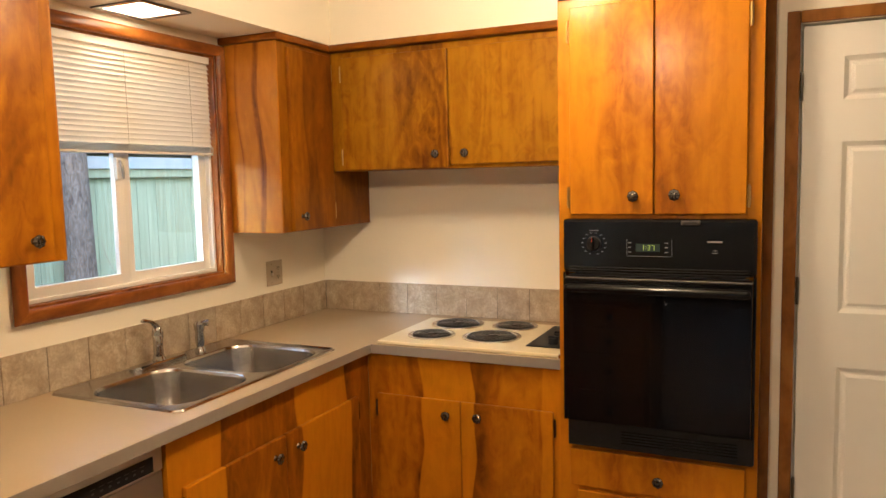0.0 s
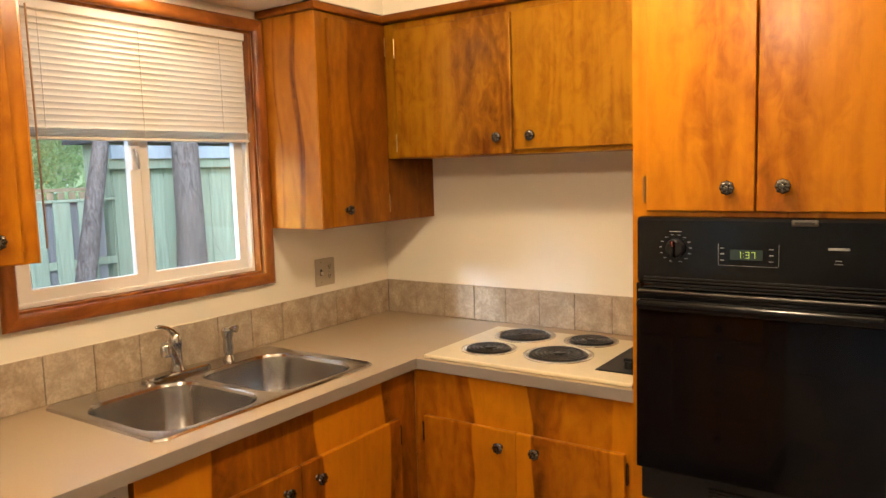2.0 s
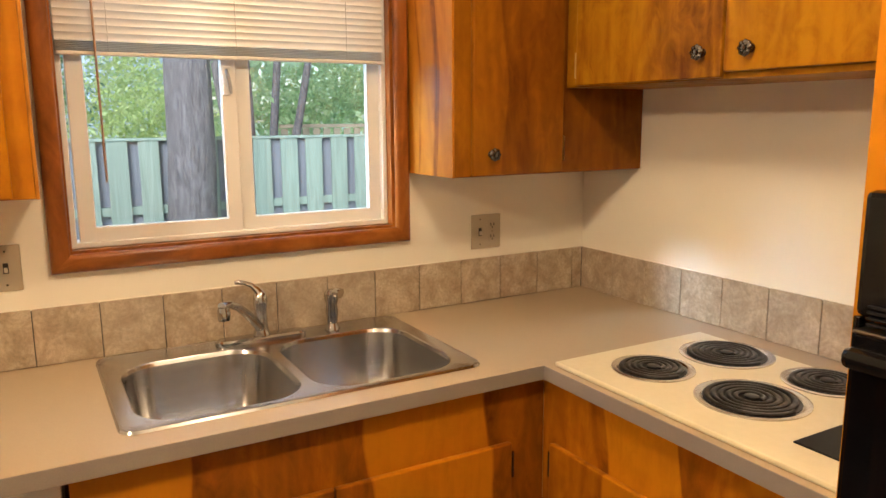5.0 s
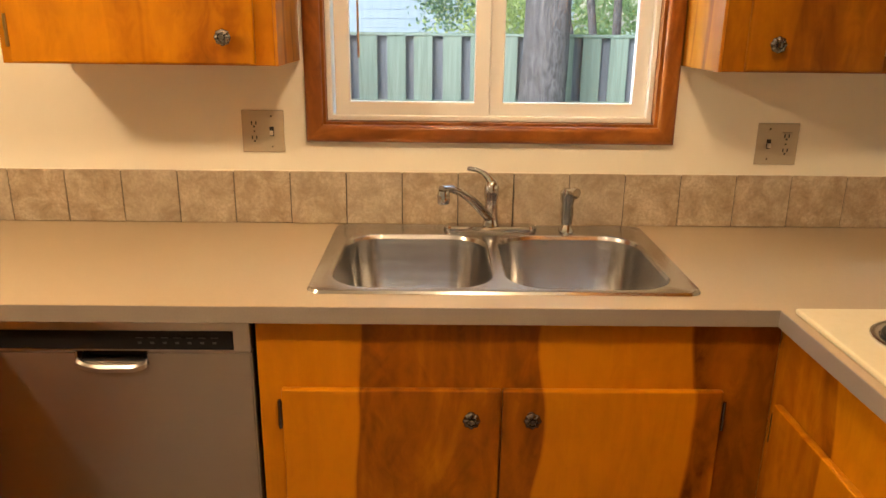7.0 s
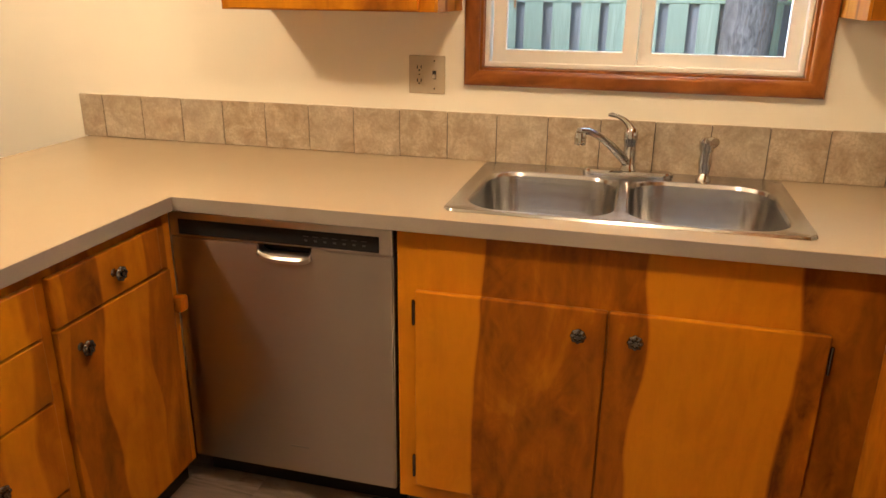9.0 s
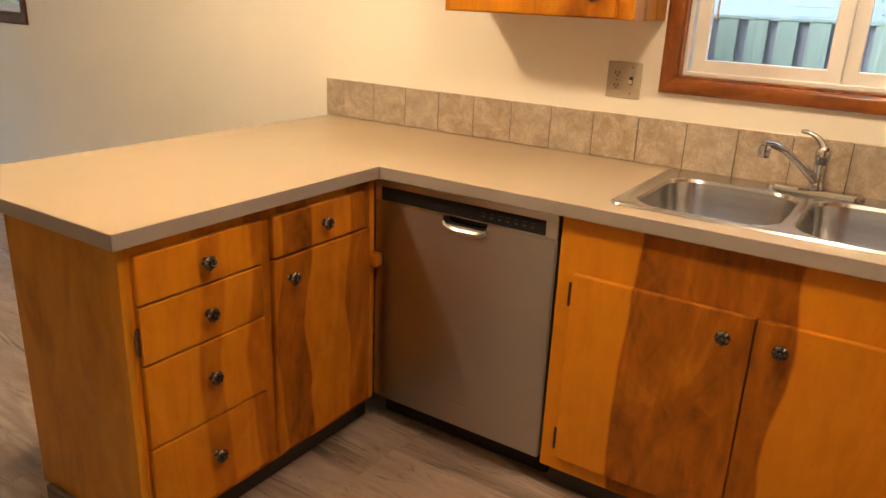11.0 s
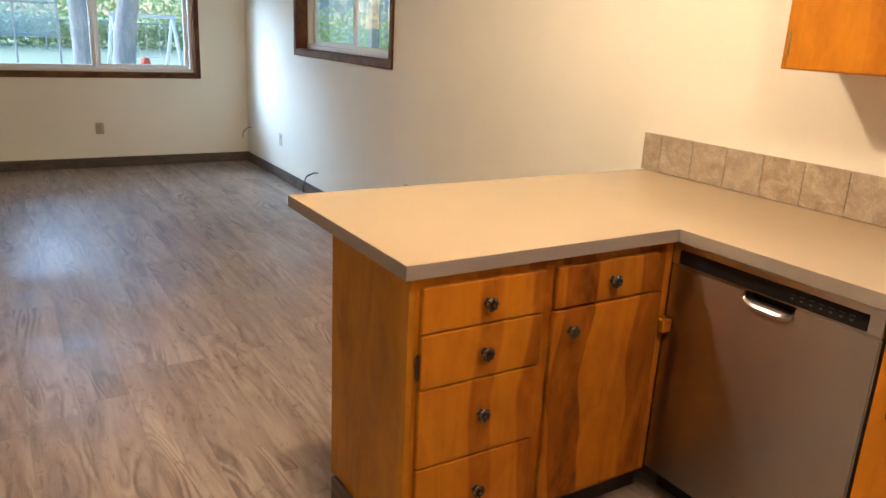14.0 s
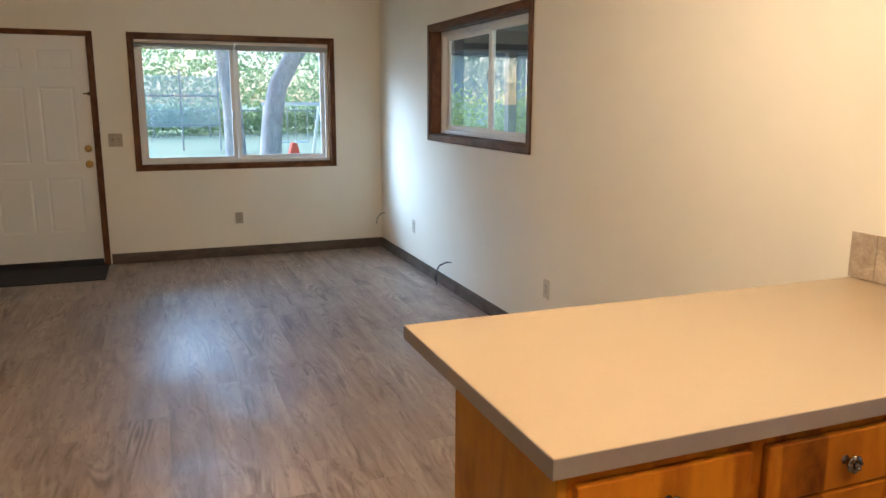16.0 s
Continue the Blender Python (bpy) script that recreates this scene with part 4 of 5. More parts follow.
bmesh.ops.triangle_fill(bm, use_beauty=True, use_dissolve=False, edges=edges)
for b, rim in zip(BOWLS, rims):
    prev = rim
    for inset, z, r in ((0.003, 0.9145, 0.098), (0.007, 0.906, 0.095), (0.014, 0.84, 0.090), (0.022, 0.775, 0.085), (0.034, 0.752, 0.078), (0.055, 0.742, 0.065), (0.10, 0.738, 0.05)):
        ring, _ = loop(bm, rounded(b[0] + inset, b[1] - inset, b[2] + inset, b[3] - inset, r, z))
        bridge(bm, prev, ring)
        prev = ring
    bm.faces.new(prev)
bmesh.ops.recalc_face_normals(bm, faces=bm.faces)
part("basin", bm, M_STEEL, sk, smooth=28)
for b in BOWLS:
    at = Matrix.Translation(((b[0] + b[1]) / 2, (b[2] + b[3]) / 2, 0.7385))
    part("drain_strainer", lathe(bmesh.new(), [(0.0, 0.0015), (0.028, 0.0015), (0.034, 0.004), (0.042, 0.004), (0.045, 0.0)], at), M_CHROME, sk, "round chrome drain")

fc = thing("faucet", (0.075, -1.222, 0.9165), "chrome single-lever kitchen faucet behind the sink", "faucet")
bm = bmesh.new()
prev = None
for inset, z in ((0.0, 0.917), (0.001, 0.926), (0.006, 0.931), (0.014, 0.932)):
    ring, _ = loop(bm, rounded(0.045 + inset, 0.101 - inset, -1.352 + inset, -1.094 - inset, 0.0278 - inset, z))
    if prev:
        bridge(bm, prev, ring)
    prev = ring
bm.faces.new(prev)
bmesh.ops.recalc_face_normals(bm, faces=bm.faces)
part("base_plate", bm, M_CHROME, fc)
part("body", lathe(bmesh.new(), [(0.0, 0.0), (0.025, 0.0), (0.022, 0.008), (0.0185, 0.022), (0.0175, 0.070), (0.0185, 0.074), (0.0185, 0.078), (0.0205, 0.086), (0.0205, 0.104), (0.016, 0.120), (0.008, 0.128), (0.0, 0.130)], Matrix.Translation((0.073, -1.222, 0.932))), M_CHROME, fc)
P = [Vector((0.076, -1.224, 0.950)), Vector((0.100, -1.246, 0.977)), Vector((0.132, -1.278, 1.014)), Vector((0.164, -1.310, 1.044)), Vector((0.192, -1.338, 1.059)), Vector((0.214, -1.360, 1.061))]
spt = part("spout", tube(bmesh.new(), P, [0.0145, 0.0135, 0.0115, 0.0105, 0.0105, 0.0115], 14), M_CHROME, fc)
part("aerator", lathe(bmesh.new(), [(0.0, -0.026), (0.0155, -0.026), (0.0170, -0.006), (0.014, 0.008), (0.0, 0.01)], Matrix.Translation((0.210, -1.355, 1.050))), M_CHROME, spt)
part("lever", tube(bmesh.new(), [(0.073, -1.222, 1.046), (0.072, -1.231, 1.063), (0.071, -1.245, 1.076), (0.070, -1.262, 1.084), (0.069, -1.280, 1.088), (0.069, -1.290, 1.087)], [0.015, 0.0105, 0.0075, 0.0062, 0.0072, 0.004], 12), M_CHROME, fc)
sr = thing("side_sprayer", (0.085, -1.008, 0.9165), "chrome side sprayer beside the faucet", "sprayer")
part("collar", lathe(bmesh.new(), [(0.0, 0.0), (0.022, 0.0), (0.020, 0.008), (0.014, 0.018), (0.012, 0.022), (0.0, 0.023)], Matrix.Translation((0.078, -1.012, 0.9165))), M_CHROME, sr)
part("wand", lathe(bmesh.new(), [(0.0, 0.0), (0.015, 0.0), (0.019, 0.03), (0.016, 0.055), (0.021, 0.070), (0.022, 0.088), (0.013, 0.099), (0.0, 0.100)], Matrix.Translation((0.078, -1.012, 0.938))), M_CHROME, sr)
part("nozzle", tube(bmesh.new(), [(0.076, -1.013, 1.020), (0.100, -1.002, 1.032), (0.112, -0.996, 1.030)], [0.014, 0.013, 0.015], 12), M_CHROME, sr)

# ---- cooktop ----
ck = thing("cooktop", (1.06, -0.39, 0.914), "almond enamel electric coil cooktop with four burners", "cooktop")
bm = boxed((0.672, -0.650, 0.9145), (1.446, -0.128, 0.927), 0.005)
part("surface", bm, M_ALMOND, ck)
part("trim_edge", boxed((1.432, -0.66, 0.9145), (1.4475, -0.10, 0.929), 0.002), M_CHROME, ck)
for x, y, r in ((0.855, -0.236, 0.100), (0.838, -0.478, 0.083), (1.112, -0.206, 0.083), (1.092, -0.441, 0.104)):
    at = Matrix.Translation((x, y, 0.9265))
    pan = part("drip_ring", lathe(bmesh.new(), [(r + 0.017, 0.0), (r + 0.0165, 0.0035), (r + 0.010, 0.0048), (r + 0.003, 0.0035), (r - 0.001, 0.001), (0.0, 0.001)], at, 40), M_RING, ck, "chrome drip ring")
    part("drip_bowl", lathe(bmesh.new(), [(r - 0.002, 0.0012), (r - 0.004, 0.0022), (0.0, 0.0018)], at, 32), M_COIL, pan, "black drip bowl")
    part("coil_hub", lathe(bmesh.new(), [(0.016, 0.002), (0.016, 0.0085), (0.013, 0.0095), (0.0, 0.0095)], at, 20), M_COIL, pan)
    turns, pts = 4 if r < 0.09 else 5, []
    for i in range(turns * 22 + 1):
        a = 2 * math.pi * i / 22
        q = 0.023 + (r - 0.026) * i / (turns * 22)
        pts.append((x + q * math.cos(a), y + q * math.sin(a), 0.9325))
    bm = tube(bmesh.new(), pts, 0.0062, 8)
    for v in bm.verts:
        v.co.z = 0.9325 + (v.co.z - 0.9325) * 0.6
    part("coil", bm, M_COIL, pan, "black spiral heating coil")
bm = boxed((1.276, -0.560, 0.9268), (1.428, -0.165, 0.931), 0.002)
pn = part("control_panel", bm, M_BLACKMAT, ck, "black control panel")
for i in range(4):
    y = -0.50 + i * 0.088
    bm = lathe(bmesh.new(), [(0.0, 0.022), (0.016, 0.022), (0.018, 0.018), (0.020, 0.0), (0.0, 0.0)], Matrix.Translation((1.368, y, 0.931)))
    box(bm, (1.348, y - 0.005, 0.945), (1.388, y + 0.005, 0.962), 0.003)
    part("dial", bm, M_BLACKMAT, pn, "black turning dial")

# ---- wall cabinets ----
TOP = 2.150
UX = 0.283
c = thing("corner_wall_cabinet", (0.14, -0.36, 1.364), "orange-brown veneer wall cabinet beside the window", "wall cabinet")
part("body", boxed((0.001, -0.709, 1.364), (UX, -0.002, TOP), 0.0015), M_CORNERUP, c)
part("side_panel", boxed((0.001, -0.717, 1.363), (UX - 0.001, -0.7095, TOP), 0.0008), M_SIDEUP, c)
front(c, "x", "door", -0.660, -0.338, 1.366, 2.132, UX, M_CORNERUP, (-0.600, 1.428), ((-0.334, 2.06), (-0.334, 1.44)), brass=True)
bm = box(bmesh.new(), (0.001, -0.738, TOP), (UX + 0.022, -0.004, SOF - 0.001), 0.006)
part("crown", bm, M_WOODY, c, "thin crown moulding")

c = thing("stove_wall_cabinet", (0.87, -0.16, 1.618), "orange-brown veneer wall cabinet above the cooktop", "wall cabinet")
part("body", boxed((UX + 0.002, -0.318, 1.618), (1.448, -0.002, TOP), 0.0015), M_STOVEUP, c)
front(c, "n", "door", 0.345, 0.868, 1.620, 2.122, -0.318, M_STOVEUP, (0.814, 1.681), ((0.341, 2.05), (0.341, 1.68)), brass=True)
front(c, "n", "door", 0.873, 1.395, 1.632, 2.122, -0.318, M_STOVEUP, (0.950, 1.681), ((1.399, 2.05), (1.399, 1.70)), brass=True)
part("crown", boxed((UX + 0.023, -0.362, TOP), (1.448, -0.004, SOF - 0.001), 0.006), M_WOODX, c, "thin crown moulding")

c = thing("end_wall_cabinet", (0.14, -2.06, 1.366), "orange-brown veneer wall cabinet above the dishwasher", "wall cabinet")
part("body", boxed((0.001, -2.378, 1.366), (UX, -1.751, TOP), 0.0015), M_ENDUP, c)
part("side_panel", boxed((0.001, -1.7505, 1.365), (UX - 0.001, -1.743, TOP), 0.0008), M_SIDEUP, c)
front(c, "x", "door", -2.350, -1.792, 1.368, 2.132, UX, M_ENDUP, (-1.858, 1.430), ((-2.354, 2.05), (-2.354, 1.44)), brass=True)
part("crown", boxed((0.001, -2.384, TOP), (UX + 0.022, -1.722, SOF - 0.001), 0.006), M_WOODY, c, "thin crown moulding")

# ---- oven cabinet and oven ----
OY = -0.698
c = thing("oven_cabinet", (1.78, -0.35, 0), "tall orange-brown veneer cabinet housing the oven", "cabinet")
M_OVEN = wood("oven_cabinet_veneer", 0, ((1.40, 0.05), (1.58, 0.1), (1.66, 0.35), (1.75, 0.25), (1.79, 0.5), (1.88, 0.35), (1.95, 0.1), (2.10, 0.0)), light=(0.50, 0.185, 0.002), grain=1.5)
part("toe_kick", boxed((1.46, -0.62, 0.0), (2.10, -0.05, 0.10)), M_KICK, c, "dark recessed toe kick")
part("body", wall_with_holes(lambda u, w, z: (u, OY + w, z), 1.450, 2.105, 0.10, TOP + 0.02, 0, 0.02, [(1.50, 2.06, 0.66, 1.40)]), M_OVEN, c)
part("side_panel", boxed((1.450, OY + 0.02, 0.10), (1.468, -0.002, TOP + 0.02)), M_WOOD, c)
part("side_panel", boxed((2.087, OY + 0.02, 0.10), (2.105, -0.002, TOP + 0.02)), M_WOOD, c)
front(c, "n", "door", 1.492, 1.775, 1.440, 2.140, OY, M_OVEN, (1.711, 1.503), ((1.488, 2.06), (1.488, 1.50)), brass=True)
front(c, "n", "door", 1.777, 2.062, 1.440, 2.140, OY, M_OVEN, (1.843, 1.506), ((2.066, 2.06), (2.066, 1.50)), brass=True)
front(c, "n", "drawer_front", 1.488, 2.070, 0.472, 0.610, OY, M_OVEN, (1.796, 0.533))
front(c, "n", "door", 1.515, 2.070, 0.150, 0.460, OY, M_OVEN)
part("crown", boxed((1.4495, OY - 0.022, TOP + 0.02), (2.127, -0.004, TOP + 0.045), 0.006), M_WOODX, c, "thin crown moulding")
whole("filler_board", boxed((2.1065, DOORWALL - 0.022, 0.0), (2.135, DOORWALL - 0.0005, SOF)), M_CASDOOR, "brown wood filler board beside the oven cabinet", "filler board")

o = thing("wall_oven", (1.78, -0.45, 0.629), "black built-in wall oven with digital clock", "oven")
X0, X1 = 1.474, 2.094
part("cavity", boxed((1.502, OY + 0.02, 0.662), (2.058, -0.12, 1.398)), M_BLACKMAT, o)
bm = boxed((X0, -0.738, 1.245), (X1, OY - 0.0005, 1.428), 0.010)
pn = part("control_panel", bm, M_BLACK, o)
for i in range(4):
    z = 1.236 + i * 0.0085
    part("louvre", boxed((X0 + 0.022, -0.744, z), (X1 - 0.022, -0.730, z + 0.004), 0.001), M_BLACKMAT, o)
part("side_rail", boxed((X0, -0.738, 0.72), (X0 + 0.010, OY - 0.0005, 1.245), 0.002), M_BLACK, o)
part("side_rail", boxed((X1 - 0.010, -0.738, 0.72), (X1, OY - 0.0005, 1.245), 0.002), M_BLACK, o)
dr = part("door", boxed((X0 + 0.011, -0.752, 0.725), (X1 - 0.011, OY - 0.0005, 1.224), 0.004), M_GLASSBLACK, o, "glossy black glass door")
part("door_window", boxed((1.635, -0.7535, 0.875), (1.945, -0.7515, 1.045)), M_WINDOWBLACK, dr)
bm = boxed((X0 + 0.014, -0.790, 1.178), (X1 - 0.014, -0.752, 1.210), 0.012)
part("handle", bm, M_BLACK, dr, "wide black handle bar")
bm = boxed((X0 + 0.011, -0.755, 1.2245), (X1 - 0.011, OY - 0.0005, 1.230), 0.001)
part("chrome_strip", bm, material("dull_chrome", (0.24, 0.23, 0.20), 0.3, 1.0), o)
bm = boxed((X0 + 0.014, -0.738, 0.630), (X1, OY - 0.0005, 0.722), 0.006)
vt = part("vent_panel", bm, M_BLACKMAT, o)
for i in range(5):
    part("louvre", boxed((X0 + 0.20, -0.7405, 0.655 + 0.010 * i), (X1 - 0.05, -0.737, 0.659 + 0.010 * i), 0.0008), M_BLACK, vt)
kb = part("temperature_dial", lathe(bmesh.new(), [(0.0, 0.018), (0.019, 0.018), (0.024, 0.014), (0.026, 0.0), (0.0, 0.0)], Matrix.Translation((1.582, -0.738, 1.344)) @ knob_turn, 28), M_BLACKMAT, pn)
part("dial_grip", boxed((1.578, -0.768, 1.322), (1.586, -0.754, 1.366), 0.003), M_BLACK, kb)
part("dial_pointer", boxed((1.5812, -0.7686, 1.352), (1.5828, -0.7675, 1.365)), M_RED, kb, "red pointer line")
bm = bmesh.new()
for i in range(14):
    a = radians(-70 + i * 24.6)
    x, z = 1.582 + 0.040 * math.cos(a), 1.344 + 0.037 * math.sin(a)
    box(bm, (x - 0.0040, -0.7392, z - 0.0008), (x + 0.0040, -0.7385, z + 0.0008))
box(bm, (1.566, -0.7392, 1.388), (1.598, -0.7385, 1.390))
part("dial_marks", bm, M_GREYPRINT, pn)
bm = bmesh.new()
for a0, a1, z0, z1 in ((1.694, 1.836, 1.304, 1.3052), (1.692, 1.6932, 1.306, 1.361), (1.8368, 1.838, 1.306, 1.361)):
    box(bm, (a0, -0.7393, z0), (a1, -0.7385, z1))
for x in (1.702, 1.820):
    for z in (1.318, 1.334, 1.349):
        box(bm, (x - 0.005, -0.7393, z - 0.0014), (x + 0.005, -0.7385, z + 0.0014))
part("clock_surround", bm, M_GREYPRINT, pn)
part("brand_bar", boxed((1.946, -0.7393, 1.352), (1.992, -0.7385, 1.358)), M_GREYPRINT, pn)
part("print_bar", boxed((1.962, -0.7393, 1.326), (1.976, -0.7385, 1.328)), M_GREYPRINT, pn)
part("print_bar", boxed((1.960, -0.7393, 1.318), (1.978, -0.7385, 1.320)), M_GREYPRINT, pn)
part("clock_window", boxed((1.722, -0.7395, 1.320), (1.800, -0.738, 1.346)), M_LCDBACK, pn)
SEGMENTS = {"1": "bc", "3": "abcdg", "7": "abc"}
BARS = {"a": (0, 1, 1, 1), "b": (1, 0.5, 1, 1), "c": (1, 0, 1, 0.5), "d": (0, 0, 1, 0), "g": (0, 0.5, 1, 0.5)}
bm = bmesh.new()
for x, digit in ((1.740, "1"), (1.760, "3"), (1.774, "7")):
    for seg in SEGMENTS[digit]:
        u0, v0, u1, v1 = BARS[seg]
        box(bm, (x + u0 * 0.0075 - 0.0007, -0.7402, 1.3255 + v0 * 0.015 - 0.0007), (x + u1 * 0.0075 + 0.0007, -0.7394, 1.3255 + v1 * 0.015 + 0.0007))
for z in (1.3290, 1.3360):
    box(bm, (1.7535, -0.7402, z), (1.7549, -0.7394, z + 0.0014))
part("clock_digits", bm, M_LCD, pn)
bm = boxed((1.865, -0.745, 1.408), (1.925, -0.736, 1.424), 0.003)
lt = part("door_latch", bm, material("grey_brown_latch", (0.075, 0.066, 0.055), 0.4), pn, "grey-brown door latch")
part("latch_slot", boxed((1.873, -0.7465, 1.413), (1.917, -0.7445, 1.419)), M_SLOT, lt)

# ---- downlight in the soffit ----
dl = thing("recessed_light", (0.14, -1.27, SOF), "lit square recessed light in the soffit over the sink", "ceiling light")
part("trim_ring", mitred(bmesh.new(), lambda u, w, z: (z, u, SOF - 0.0005 - w), -1.385, -1.155, 0.025, 0.255, 0.022, 0.0, 0.006, 0.001), M_BRONZE, dl, "dark metal trim ring")
part("diffuser", boxed((0.047, -1.363, SOF - 0.003), (0.233, -1.177, SOF - 0.0008)), M_DIFFUSER, dl, "glowing frosted diffuser")


# ---- blinds ----
def blind(name, at, u0, u1, ztop, zbot, pitch, w, label, stack, wand=None):
    top = thing(name, at(u0, w, ztop), label, "window blind")
    part("headrail", lbox(bmesh.new(), at, u0, u1, ztop - 0.028, ztop, w - 0.012, w + 0.014, 0.003), M_BLIND, top)
    bm = bmesh.new()
    for p, q in zip(range(5), range(1, 6)):
        a = [(-0.0125 + 0.005 * p), (-0.0125 + 0.005 * q)]
        quad = []
        for s, (t, e) in enumerate(((a[0], 0), (a[1], 0), (a[1], 1), (a[0], 1))):
            bow = 0.0025 * (1 - (t / 0.0125) ** 2)
            quad.append(bm.verts.new((e * (u1 - u0), bow, t)))
        bm.faces.new(quad)
    bmesh.ops.remove_doubles(bm, verts=bm.verts, dist=1e-5)
    bmesh.ops.recalc_face_normals(bm, faces=bm.faces)
    bmesh.ops.solidify(bm, geom=list(bm.faces), thickness=0.0006)
    me = mesh_of("slat", bm, M_BLIND, 60)
    turn = pose(0, 0, 0, 0, 0, 90) if at is on_side else pose(0, 0, 0, 0, 0, 0)
    z = ztop - 0.038
    while z > zbot + stack:
        fitted("slat", me, top, Matrix.Translation(at(u0, w, z)) @ turn @ pose(0, 0, 0, (-24 if at is on_side else 24), 0, 0))
        z -= pitch
    for i in range(max(2, int(stack / 0.0045))):
        zz = zbot + 0.012 + i * 0.0042
        fitted("slat", me, top, Matrix.Translation(at(u0, w, zz)) @ turn @ pose(0, 0, 0, 86, 0, 0))
    part("bottom_rail", lbox(bmesh.new(), at, u0, u1, zbot, zbot + 0.010, w - 0.011, w + 0.011, 0.003), M_BLIND, top)
    for u in (u0 + 0.12, (u0 + u1) / 2, u1 - 0.12):
        part("ladder_cord", tube(bmesh.new(), [at(u, w - 0.0135, ztop - 0.02), at(u, w - 0.0135, zbot)], 0.0009, 5), M_BLIND, top)
    if wand:
        part("tilt_wand", tube(bmesh.new(), [at(wand, w - 0.022, ztop - 0.02), at(wand + 0.004, w - 0.022, 1.375)], 0.003, 7), M_WAND, top, "thin tan tilt wand")


blind("window_blind", on_side, -1.674, -0.790, 2.092, 1.692, 0.0185, 0.012, "cream mini blind half lowered over the sink window", 0.030, -1.588)
blind("window_blind", on_front, 1.395, 2.236, 1.995, 1.915, 0.02, 0.03, "white mini blind raised to the top of the window", 0.048)
blind("window_blind", on_front, 0.514, 1.375, 1.995, 1.915, 0.02, 0.03, "white mini blind raised to the top of the window", 0.048)


# ---- switches and sockets ----
def plate(name, at, u, z, width, height, mat, holes, label, cat):
    top = thing(name, at(u, 0, z), label, cat)
    part("cover_plate", lbox(bmesh.new(), at, u - width / 2, u + width / 2, z - height / 2, z + height / 2, -0.005, -0.0003, 0.002), mat, top)
    for kind, du in holes:
        if kind == "socket":
            for dz in (-0.020, 0.020):
                part("socket_face", lbox(bmesh.new(), at, u + du - 0.014, u + du + 0.014, z + dz - 0.013, z + dz + 0.013, -0.0065, -0.004, 0.001), mat, top)
                bm = bmesh.new()
                for s in (-0.006, 0.006):
                    lbox(bm, at, u + du + s - 0.0015, u + du + s + 0.0015, z + dz - 0.002, z + dz + 0.008, -0.0072, -0.006)
                lbox(bm, at, u + du - 0.0025, u + du + 0.0025, z + dz - 0.009, z + dz - 0.004, -0.0072, -0.006)
                part("socket_slots", bm, M_SLOT, top)
        else:
            part("switch_slot", lbox(bmesh.new(), at, u + du - 0.006, u + du + 0.006, z - 0.013, z + 0.013, -0.0056, -0.0045), M_SLOT, top)
            part("toggle", lbox(bmesh.new(), at, u + du - 0.004, u + du + 0.004, z - 0.010, z + 0.002, -0.014, -0.004, 0.001), M_PLATELITE, top)
        bm = bmesh.new()
        for dz in (-0.042, 0.042) if kind != "socket" else (0.0,):
            lbox(bm, at, u + du - 0.002, u + du + 0.002, z + dz - 0.002, z + dz + 0.002, -0.0058, -0.0045)
        part("screw", bm, M_BRONZE, top)


plate("outlet_plate", on_side, -1.852, 1.174, 0.116, 0.116, M_PLATE, (("socket", -0.024), ("toggle", 0.024)), "beige two-gang socket and switch plate", "socket")
plate("outlet_plate", on_side, -0.424, 1.153, 0.116, 0.116, M_PLATE, (("toggle", -0.024), ("socket", 0.024)), "beige two-gang socket and switch plate", "socket")
plate("light_switch", on_front, 2.443, 1.12, 0.115, 0.115, M_PLATE, (("toggle", -0.024), ("toggle", 0.024)), "beige double light switch beside the front door", "light switch")
plate("wall_outlet", on_front, 1.413, 0.37, 0.070, 0.105, M_PLATE, (("socket", 0.0),), "beige wall socket under the front window", "socket")
plate("wall_outlet", on_side, -7.615, 0.37, 0.070, 0.115, M_PLATELITE, (("socket", 0.0),), "ivory wall socket low on the wall", "socket")
plate("wall_outlet", on_side, -5.160, 0.38, 0.070, 0.115, M_PLATELITE, (("socket", 0.0),), "ivory wall socket low on the wall", "socket")
c = thing("coax_cables", (0.0, -6.69, 0.1), "loose black coaxial cables poking from the wall", "cable")
part("cable", tube(bmesh.new(), [(0.0, -6.69, 0.225), (0.03, -6.72, 0.226), (0.07, -6.78, 0.19), (0.085, -6.81, 0.11), (0.08, -6.82, 0.02)], 0.0035, 7), M_CABLE, c)
part("cable", tube(bmesh.new(), [(0.0, -6.69, 0.225), (0.025, -6.73, 0.22), (0.05, -6.86, 0.16), (0.045, -6.93, 0.06), (0.05, -6.93, 0.02)], 0.0035, 7), M_CABLE, c)
c = thing("corner_cable", (0.0, -8.5, 0.3), "short black cable end in the corner", "cable")
part("cable", tube(bmesh.new(), [(0.0, -8.52, 0.36), (0.03, -8.53, 0.36), (0.07, -8.56, 0.31), (0.075, -8.57, 0.25)], 0.0035, 7), M_CABLE, c)

# ---- outdoors ----
whole("ground", boxed((-300, -300, -0.55), (300, 300, -0.35)), M_GRASS, "sparse lawn around the house", kind="structure", smooth=0)
house = boxed((-0.17, -9.0, -0.35), (EAST + 0.3, 0.3, -0.101))
whole("foundation", house, M_PORCH, "grey concrete foundation", kind="structure", smooth=0)


